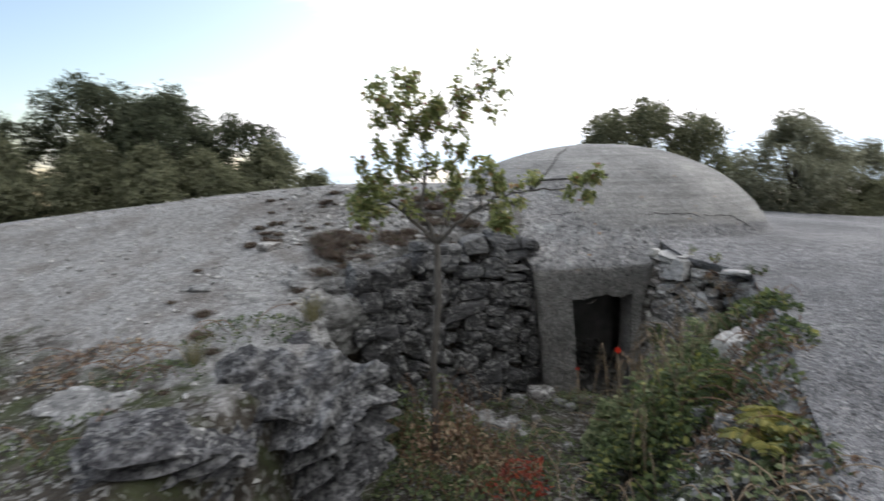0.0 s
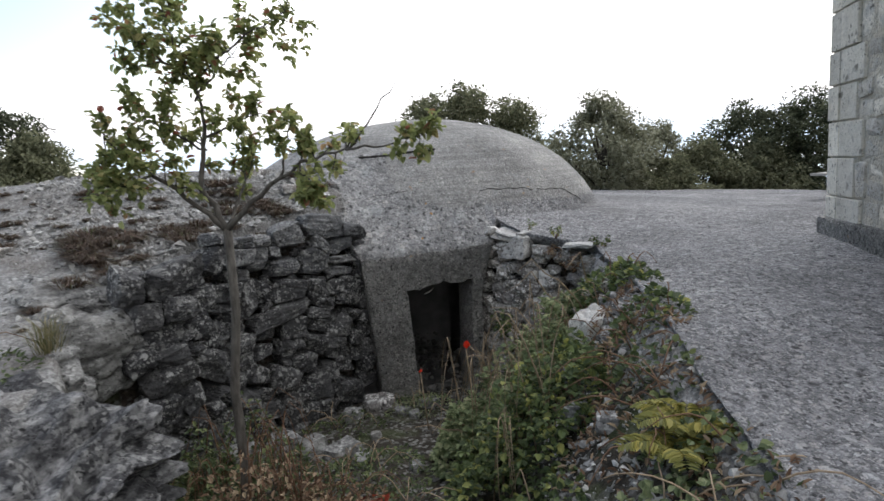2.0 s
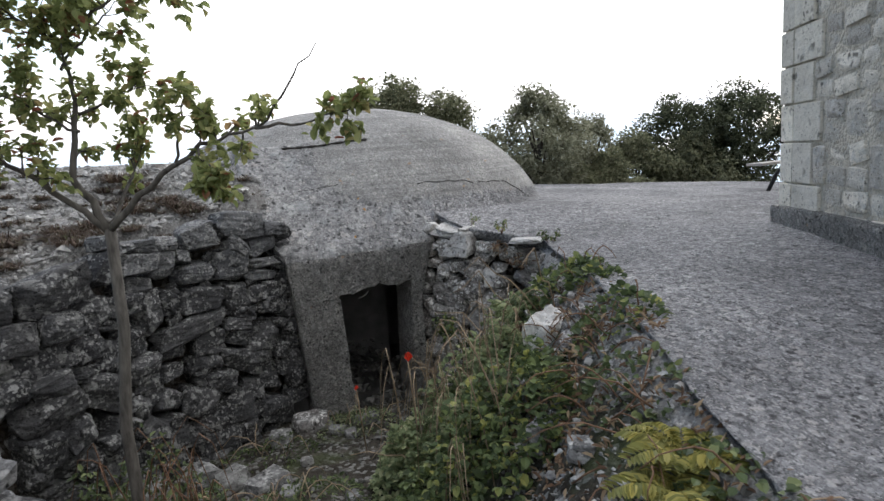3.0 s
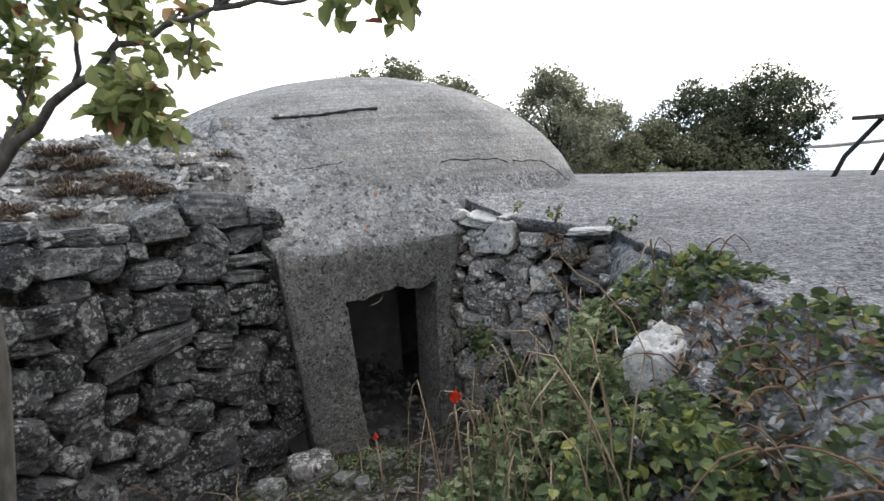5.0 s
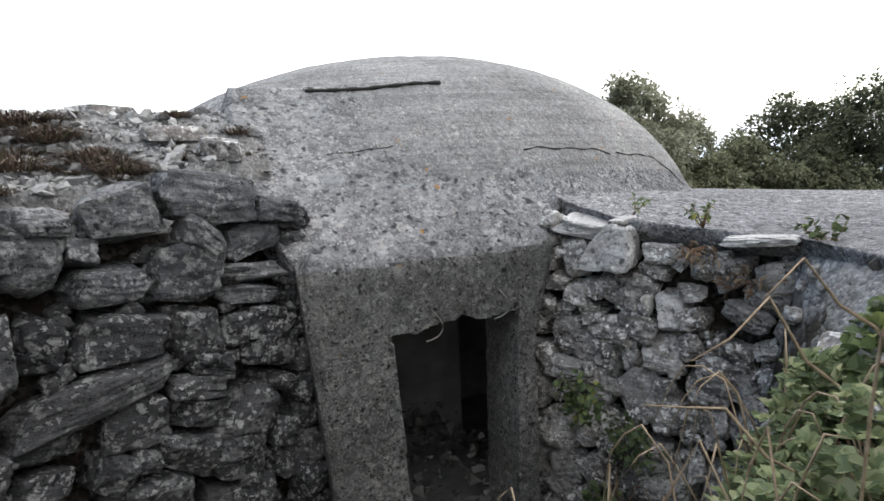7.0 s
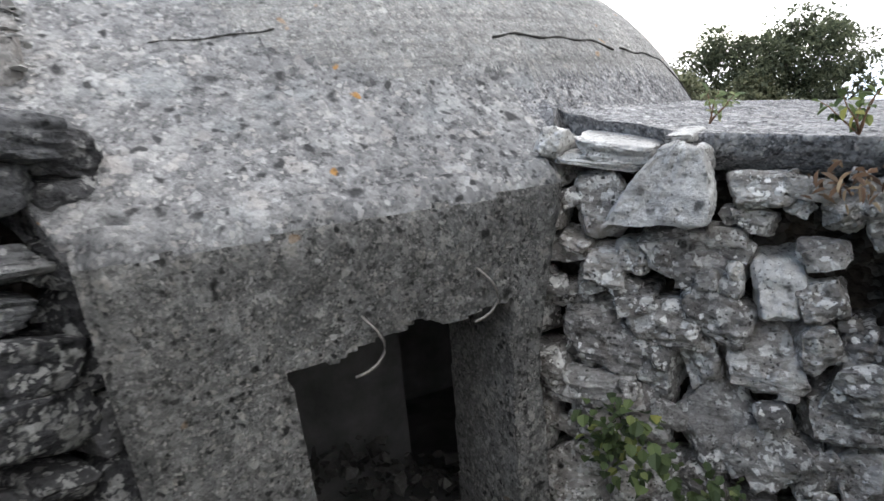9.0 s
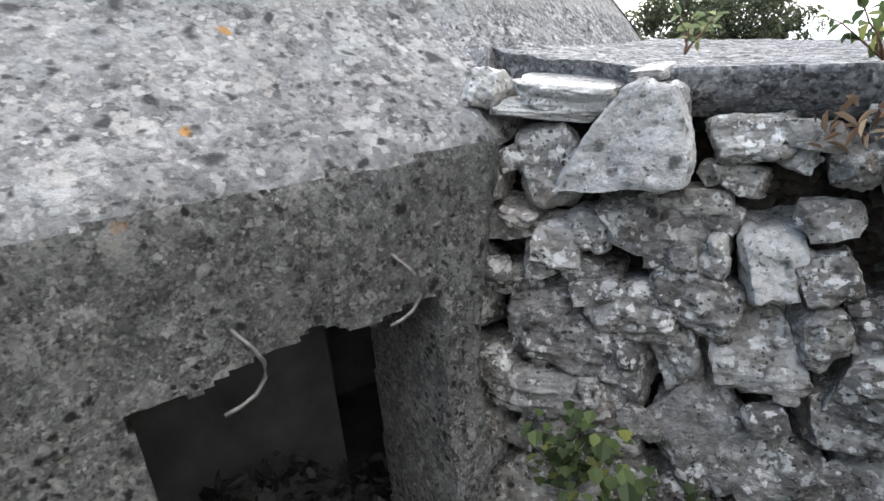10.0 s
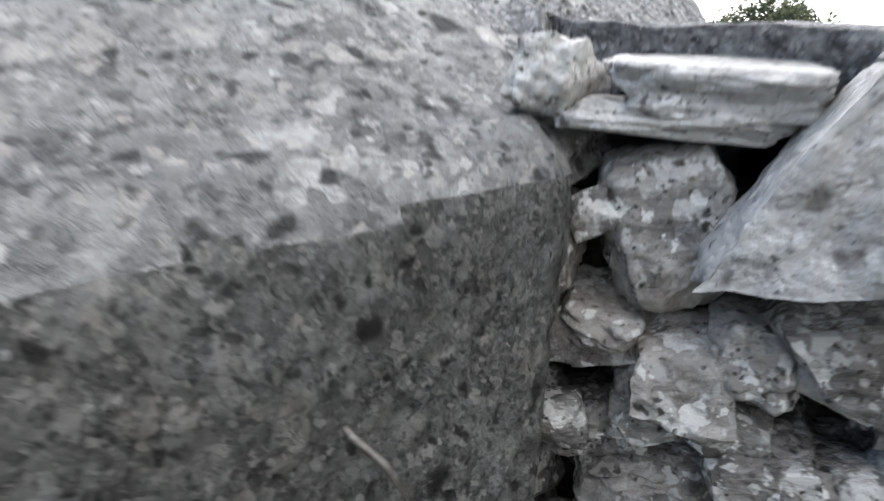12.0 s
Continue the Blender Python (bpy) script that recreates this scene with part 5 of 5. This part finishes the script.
GRASS = leaf_material("dry_grass", ((0.0, (0.06, 0.075, 0.03)), (0.5, (0.16, 0.15, 0.07)), (1.0, (0.32, 0.27, 0.16))), 0.6)
HEATH = leaf_material("heath_twigs", ((0.0, (0.04, 0.028, 0.02)), (0.5, (0.10, 0.07, 0.052)), (0.85, (0.17, 0.12, 0.09)), (1.0, (0.10, 0.12, 0.05))), 0.8)


def bush(name, cx, cy, rx, ry, high, n, leaf_mat, size, label, seed, canes=5, stem=STEM_DRY, three=True, wide=0.72, category="bush"):
    """Leaves in a low uneven dome over the ground, with arching canes."""
    r = random.Random(seed)
    thing = tagged(new(name), label, category)
    vs, fs = [], []
    def add(data):
        o = len(vs)
        vs.extend(data[0])
        fs.extend(tuple(i + o for i in q) for q in data[1])
    k = 0
    while k < n:
        a, q = r.uniform(0, 6.2832), r.random() ** 0.5
        x, y = cx + math.cos(a) * q * rx, cy + math.sin(a) * q * ry
        lump = 0.65 + 0.6 * noise.noise(Vector((x * 3.5, y * 3.5, seed)))
        if noise.noise(Vector((x * 6, y * 6, seed + 9.0))) < -0.28:
            k += 0.3
            continue
        top = high * max(0.05, 1 - q ** 2.2) * lump
        z = float(ground_z(x, y)) + top * (1 - 0.75 * r.random() ** 1.7)
        out = Vector((math.cos(a) * q, math.sin(a) * q, 0.5)) + rnd_dir(r) * 0.9
        s = size * r.uniform(0.6, 1.3)
        if three:
            for turn in (-1.1, 0, 1.1):
                d = Matrix.Rotation(turn, 3, Vector((0, 0, 1))) @ out
                add(leaf((x, y, z), d, s * (1.1 if turn == 0 else 0.85), r, wide, 0.2))
        else:
            add(leaf((x, y, z), out, s, r, wide, 0.2))
        k += 1
    tagged(mesh_object("leaves", vs, fs, leaf_mat, thing, smooth=False), kind="stuff")
    for _ in range(canes):
        a = r.uniform(0, 6.28)
        x, y = cx + r.uniform(-0.5, 0.5) * rx, cy + r.uniform(-0.5, 0.5) * ry
        z = float(ground_z(x, y))
        reach = r.uniform(0.5, 1.0) * max(rx, ry)
        pts = []
        for i in range(7):
            t = i / 6
            pts.append((x + math.cos(a) * reach * t + r.uniform(-0.01, 0.01), y + math.sin(a) * reach * t, z + high * r.uniform(0.95, 1.1) * 2.5 * t * (1.1 - t) + 0.02))
        v, f = tube(pts, [0.0045 * (1 - 0.6 * i / 6) for i in range(7)], 5)
        mesh_object("cane", v, f, stem, thing)
    return thing


B1 = "tangled green bramble with yellowing leaves on the trench bank"
B2 = "grey-green bramble with dry tan canes beside the doorway"
bush("bramble", 1.90, 4.25, 0.50, 0.60, 0.95, 1500, BRAMBLE, 0.046, B1, 1, 14)
bush("bramble", 2.10, 5.02, 0.56, 0.52, 1.12, 2700, GREYGREEN, 0.043, B2, 2, 24)
bush("bramble", 2.62, 5.62, 0.50, 0.42, 0.42, 700, GREYGREEN, 0.040, B2, 3, 14)
bush("bramble", 1.55, 3.5, 0.28, 0.36, 0.30, 130, BRAMBLE, 0.042, B1, 4, 5)
bush("bramble", 2.30, 4.98, 0.30, 0.36, 0.40, 320, GREYGREEN, 0.038, B2, 21, 10)
bush("ivy", 2.62, 3.95, 0.18, 0.34, 0.16, 260, BRAMBLE, 0.045, "dark green ivy creeping over the slab edge", 5, 2, STEM_RED, False, 0.9)
bush("ivy", 2.92, 5.05, 0.24, 0.46, 0.22, 600, BRAMBLE, 0.045, "dark green ivy creeping over the slab edge", 6, 3, STEM_RED, False, 0.9)
bush("bramble", 1.62, 2.65, 0.30, 0.36, 0.2, 110, GREYGREEN, 0.042, B1, 7, 6)
bush("dead_bracken", 2.02, 3.3, 0.30, 0.45, 0.14, 260, DRYLEAF, 0.045, "withered reddish-brown bracken on the bank", 31, 12, STEM_RED, False, 0.3)
bush("dead_bracken", 1.85, 2.6, 0.30, 0.42, 0.14, 220, DRYLEAF, 0.04, "withered reddish-brown bracken on the bank", 32, 10, STEM_DRY, False, 0.3)
bush("ivy", 2.24, 3.45, 0.15, 0.40, 0.18, 240, IVY, 0.036, "dark green ivy creeping over the slab edge", 33, 2, STEM_RED, False, 0.9)
bush("ivy", 1.98, 2.75, 0.14, 0.4, 0.15, 200, IVY, 0.036, "dark green ivy creeping over the slab edge", 34, 2, STEM_RED, False, 0.9)
bush("dead_bracken", 2.36, 3.90, 0.32, 0.5, 0.18, 380, DRYLEAF, 0.045, "withered reddish-brown bracken on the bank", 8, 10, STEM_RED, False, 0.35)
bush("bramble", 2.52, 5.36, 0.46, 0.42, 0.62, 1500, GREYGREEN, 0.043, B2, 41, 14)
bush("bramble", 2.30, 4.45, 0.24, 0.30, 0.20, 220, GREYGREEN, 0.038, B2, 42, 10)
bush("dead_bracken", 2.62, 4.3, 0.24, 0.40, 0.14, 240, DRYLEAF, 0.045, "withered reddish-brown bracken on the bank", 43, 12, STEM_RED, False, 0.3)
bush("ivy", 2.98, 4.62, 0.16, 0.34, 0.18, 300, BRAMBLE, 0.045, "dark green ivy creeping over the slab edge", 44, 2, STEM_RED, False, 0.9)
bush("dead_bracken", 2.75, 5.0, 0.24, 0.40, 0.14, 200, DRYLEAF, 0.045, "withered reddish-brown bracken on the bank", 18, 8, STEM_RED, False, 0.35)
bush("weeds", 0.22, 5.40, 0.52, 0.40, 0.85, 1100, IVY, 0.042, "dull green weeds below the stone wall", 9, 8, STEM_RED, False, 0.6)
bush("weeds", -0.20, 5.15, 0.36, 0.34, 0.35, 460, IVY, 0.04, "dull green weeds beside the boulder", 10, 5, STEM_RED, False, 0.6)
bush("withered_weeds", 0.36, 4.62, 0.46, 0.42, 0.85, 800, DRYLEAF, 0.042, "withered brown weeds round the young tree", 11, 16, STEM_RED, False, 0.5)
bush("red_shrub", 0.86, 4.25, 0.26, 0.26, 0.40, 170, REDLEAF, 0.055, "low shrub with red autumn leaves in the trench", 12, 4, STEM_RED, False, 0.45)
bush("weeds", -1.25, 4.75, 0.50, 0.30, 0.20, 380, IVY, 0.035, "green weeds in a cleft of the bank", 13, 4, STEM_RED, False, 0.5)
bush("weeds", 1.86, 6.45, 0.36, 0.26, 0.24, 480, GREYGREEN, 0.032, "fine weeds at the doorway's foot", 14, 6, STEM_DRY, False, 0.4)
bush("ivy", 2.84, 6.45, 0.20, 0.24, 0.42, 300, IVY, 0.042, "ivy climbing the foot of the pale wall", 15, 2, STEM_RED, False, 0.9)
bush("weeds", 1.05, 6.25, 0.40, 0.25, 0.22, 320, IVY, 0.032, "fine weeds along the dark wall's foot", 16, 5, STEM_DRY, False, 0.4)
bush("withered_weeds", -2.3, 4.5, 0.55, 0.4, 0.16, 420, DRYLEAF, 0.035, "withered brown weeds on the stony bank", 45, 8, STEM_RED, False, 0.4)
bush("weeds", 0.55, 4.1, 0.45, 0.4, 0.30, 620, IVY, 0.038, "dull green weeds on the trench floor", 54, 8, STEM_RED, False, 0.6)
bush("weeds", 1.15, 5.2, 0.45, 0.45, 0.24, 560, IVY, 0.036, "dull green weeds on the trench floor", 55, 8, STEM_DRY, False, 0.5)
bush("weeds", 0.62, 3.6, 0.45, 0.4, 0.28, 560, IVY, 0.036, "dull green weeds on the trench floor", 56, 8, STEM_RED, False, 0.5)
bush("withered_weeds", 0.80, 4.7, 0.4, 0.4, 0.34, 420, DRYLEAF, 0.036, "withered brown weeds round the young tree", 57, 8, STEM_RED, False, 0.4)
bush("weeds", -0.05, 5.35, 0.40, 0.32, 0.42, 620, IVY, 0.04, "dull green weeds below the stone wall", 58, 6, STEM_RED, False, 0.6)
bush("weeds", 0.80, 5.05, 0.42, 0.42, 0.26, 420, IVY, 0.034, "dull green weeds on the trench floor", 51, 8, STEM_RED, False, 0.5)
bush("weeds", 1.22, 4.35, 0.32, 0.5, 0.22, 360, IVY, 0.034, "dull green weeds on the trench floor", 52, 8, STEM_DRY, False, 0.5)
bush("weeds", 0.08, 4.35, 0.34, 0.36, 0.40, 480, IVY, 0.038, "dull green weeds beside the boulder", 53, 6, STEM_RED, False, 0.6)
bush("weeds", -1.75, 4.1, 0.4, 0.3, 0.14, 260, IVY, 0.032, "green weeds in a cleft of the bank", 46, 4, STEM_RED, False, 0.5)
bush("weeds", -1.9, 3.3, 0.45, 0.35, 0.18, 320, IVY, 0.032, "green weeds in a cleft of the bank", 17, 4, STEM_RED, False, 0.5)
bush("ivy", 3.28, 6.12, 0.14, 0.22, 0.12, 130, IVY, 0.035, "sprig of leaves growing from the wall's top", 19, 2, STEM_RED, False, 0.8)


def sprig(at, high, n, leaf_mat, size, label, seed, spread=0.5):
    """A few upright stems with leaves, rooted at one point."""
    r = random.Random(seed)
    thing = tagged(new("sprig"), label, "plant")
    lv = []
    for _ in range(n):
        d = Vector((r.gauss(0, spread), r.gauss(0, spread), 1)).normalized()
        p, pts = Vector(at), []
        for i in range(6):
            pts.append(p.copy())
            if i > 1:
                for _ in range(2):
                    lv.append(leaf(p, (d * 0.3 + rnd_dir(r)).normalized(), size * r.uniform(0.6, 1.2), r, 0.7))
            d = (d + rnd_dir(r) * 0.25).normalized()
            p = p + d * high / 5
        v, f = tube(pts, [0.003 * (1 - 0.12 * i) for i in range(6)], 5)
        mesh_object("stem", v, f, STEM_RED, thing)
    v, f = gather(lv)
    tagged(mesh_object("leaves", v, f, leaf_mat, thing, smooth=False), kind="stuff")
    return thing


sprig((3.26, 6.22, 0.68), 0.13, 6, BRAMBLE, 0.03, "green sprig growing from the roof slab's edge", 1)
sprig((3.12, 6.55, 0.74), 0.10, 4, GREYGREEN, 0.03, "small green sprig growing from the roof slab's edge", 2)
sprig((3.46, 5.75, 0.60), 0.14, 6, IVY, 0.04, "dark green sprig at the roof slab's edge", 3)


def wall_growth(name, at, radii, n, leaf_mat, size, label, seed, wide=0.85):
    """A patch of leaves clinging to a wall."""
    r = random.Random(seed)
    ch = []
    for _ in range(n):
        q = rnd_dir(r) * r.random() ** 0.5
        p = (at[0] + q.x * radii[0], at[1] + q.y * radii[1], at[2] + q.z * radii[2])
        ch.append(leaf(p, rnd_dir(r, -0.2) + Vector((-0.8, -0.5, 0)), size * r.uniform(0.6, 1.2), r, wide))
    v, f = gather(ch)
    thing = tagged(new(name), label, "plant")
    tagged(mesh_object("leaves", v, f, leaf_mat, thing, smooth=False), kind="stuff")
    return thing


wall_growth("ivy", (2.84, 6.66, -0.22), (0.10, 0.22, 0.17), 150, BRAMBLE, 0.042, "ivy clinging to the pale wall's foot", 1)
wall_growth("ivy", (2.98, 6.42, -0.38), (0.10, 0.22, 0.14), 120, IVY, 0.042, "ivy clinging to the pale wall's foot", 2)
wall_growth("dead_grass", (3.22, 6.22, 0.56), (0.10, 0.14, 0.06), 50, DRYLEAF, 0.05, "withered grass hanging under the roof slab", 3, 0.15)
wall_growth("dead_grass", (3.32, 6.02, 0.45), (0.10, 0.14, 0.08), 40, DRYLEAF, 0.05, "withered grass hanging from the wall joints", 4, 0.15)


def tuft(name, n, high, lean, leaf_mat, label, seed, width=0.006, category="plant"):
    """A tuft of thin blades about the origin."""
    r = random.Random(seed)
    vs, fs = [], []
    for _ in range(n):
        a = r.uniform(0, 6.28)
        p = Vector((math.cos(a), math.sin(a), 0)) * r.random() * lean * high * 0.5
        d = Vector((math.cos(a) * lean * r.random(), math.sin(a) * lean * r.random(), 1)).normalized()
        s = Vector((-math.sin(a), math.cos(a), 0)) * width * 0.5
        h = high * r.uniform(0.5, 1.1)
        o = len(vs)
        droop = Vector((math.cos(a), math.sin(a), -0.8)) * h * lean * 0.35
        vs.extend([p - s, p + s, p + d * h * 0.6 + s * 0.7, p + d * h * 0.6 - s * 0.7, p + d * h + droop])
        fs.extend([(o, o + 1, o + 2, o + 3), (o + 3, o + 2, o + 4)])
    return tagged(mesh_object(name, vs, fs, leaf_mat, smooth=False), label, category)


heath = [tuft("heath_tuft", 260, 0.10, 1.6, HEATH, "low withered brown heath cushion on the stony mound", 60 + i, 0.006) for i in range(3)]
hr = random.Random(9)
spots = []
while len(spots) < 80:
    x, y = hr.uniform(-1.8, 1.35), hr.uniform(6.6, 8.0)
    if len(spots) > 68:
        x, y = hr.uniform(-3.5, -0.6), hr.uniform(3.6, 6.6)
    if x < lerp_table(LEFT, y) - 0.05:
        spots.append((x, y, float(ground_z(x, y)) - 0.005, hr.uniform(0.35, 0.95), hr.uniform(0, 360)))
for _ in range(46):
    x, y, a, _n = wall_point(LEFT_LINE, hr.uniform(0.0, 2.2))
    o = -hr.uniform(0.3, 1.3)
    x, y = x + math.sin(a) * o, y - math.cos(a) * o
    spots.append((x, y, float(ground_z(x, y)) - 0.005, hr.uniform(0.9, 1.7), hr.uniform(0, 360)))
for i, ob in enumerate(heath):
    ob["group"] = "heath tufts on the mound"
    mine = spots[i::3]
    plant(ob, mine)
grass = tuft("grass_tuft", 120, 0.34, 0.7, GRASS, "long pale grass tuft by the outcrop", 71, 0.006)
grass["group"] = "grass tufts"
plant(grass, [(-0.15, 5.62, float(ground_z(-0.15, 5.62)), 1.0, 0), (-0.75, 4.95, float(ground_z(-0.75, 4.95)), 0.8, 60), (0.05, 5.75, float(ground_z(0.05, 5.75)), 0.8, 120), (1.35, 3.0, float(ground_z(1.35, 3.0)), 0.7, 20), (-1.5, 4.3, float(ground_z(-1.5, 4.3)), 0.7, 10)])


def fern(x, y, z, seed):
    r = random.Random(seed)
    thing = tagged(new("fern"), "yellow-green fern with spreading fronds at the slab edge", "fern")
    for k in range(9):
        a = k * 0.7 + r.uniform(-0.2, 0.2)
        length = r.uniform(0.13, 0.23)
        vs, fs = [], []
        for i in range(1, 15):
            t = i / 15
            p = Vector((x + math.cos(a) * length * t, y + math.sin(a) * length * t, z + length * (0.9 * t - 0.75 * t * t)))
            for side in (-1, 1):
                d = Vector((math.cos(a + side * 1.15), math.sin(a + side * 1.15), 0.1))
                lv, lf = leaf(p, d, length * 0.34 * math.sin(math.pi * (0.15 + 0.85 * (1 - t)) * 0.75) + 0.008, r, 0.34, 0.1)
                o = len(vs)
                vs.extend(lv)
                fs.extend(tuple(q + o for q in w) for w in lf)
        mesh_object("frond", vs, fs, YELLOW, thing, smooth=False)
    return thing


fern(2.02, 2.92, float(ground_z(2.02, 2.92)) + 0.04, 1)
fern(1.90, 2.84, float(ground_z(1.90, 2.84)) + 0.06, 2)

# bright red leaves on dry canes
RED = plain_material("scarlet_leaf", (0.55, 0.03, 0.015), (0.75, 0.06, 0.03), 60, 0.4)
for i, (x, y, z) in enumerate(((1.84, 5.02, 0.12), (1.60, 5.45, -0.16))):
    r = random.Random(i)
    stalk = tagged(new("red_leaf_cane"), "dry tan cane with one bright red curled leaf", "plant")
    v, f = tube([(x + 0.05, y + 0.05, z - 0.5), (x + 0.02, y + 0.02, z - 0.2), (x, y, z)], [0.006, 0.005, 0.004], 6)
    mesh_object("cane", v, f, STEM_DRY, stalk)
    v, f = gather([leaf((x, y, z), (-0.1, -0.2, 1), 0.075 - 0.04 * i, r, 0.7, 0.6), leaf((x, y, z + 0.005), (0.15, 0.1, 1), 0.06 - 0.03 * i, r, 0.7, 0.5)])
    mesh_object("red_leaf", v, f, RED, stalk, smooth=False, label="bright red curled leaf")

# long bare canes that arch over the brambles
cr = random.Random(15)
for i in range(9):
    x, y = cr.uniform(1.9, 2.8), cr.uniform(4.7, 5.7)
    z = float(ground_z(x, y))
    a = cr.uniform(2.4, 4.4)
    pts = [(x + math.cos(a) * 0.55 * t, y + math.sin(a) * 0.4 * t, z + 0.62 * math.sin(t * 2.2) * cr.uniform(0.5, 0.8)) for t in (0, 0.2, 0.4, 0.6, 0.8, 1.0)]
    v, f = tube(pts, [0.005, 0.005, 0.0045, 0.004, 0.003, 0.002], 6)
    tagged(mesh_object("bare_cane", v, f, STEM_DRY), "bare tan bramble cane arching over the leaves", "cane", "bare canes")

# ---------------------------------------------------------------- picnic table beyond the tower
WOOD = plain_material("old_table_wood", (0.045, 0.035, 0.028), (0.12, 0.10, 0.085), 14, 0.85, (1, 8, 8))
PALE_WOOD = plain_material("bleached_bench_wood", (0.30, 0.28, 0.25), (0.45, 0.43, 0.40), 14, 0.85, (1, 8, 8))
IRON = plain_material("dark_iron", (0.02, 0.02, 0.022), (0.05, 0.05, 0.05), 30, 0.6)
table = tagged(new("picnic_table"), "dark wooden picnic table with slanting iron legs", "table")
for k in range(3):
    part("board", box_bm(-0.9, 0.9, -0.36 + k * 0.25, -0.14 + k * 0.25, 0.74, 0.79, 0.008), WOOD, table)
part("bench_board", box_bm(-0.9, 0.9, -0.85, -0.60, 0.42, 0.46, 0.008), PALE_WOOD, table)
part("bench_board", box_bm(-0.9, 0.9, 0.60, 0.85, 0.42, 0.46, 0.008), PALE_WOOD, table)
for sx in (-0.6, 0.6):
    for sy in (-1, 1):
        v, f = tube([(sx, sy * 0.15, 0.74), (sx, sy * 0.55, 0.3), (sx, sy * 0.72, -0.05)], [0.03, 0.03, 0.03], 8)
        mesh_object("leg", v, f, IRON, table)
table.matrix_basis = Matrix.Translation((9.5, 7.25, float(shell_z(np.array(9.5), np.array(7.25))))) @ Matrix.Rotation(radians(8), 4, "Z")
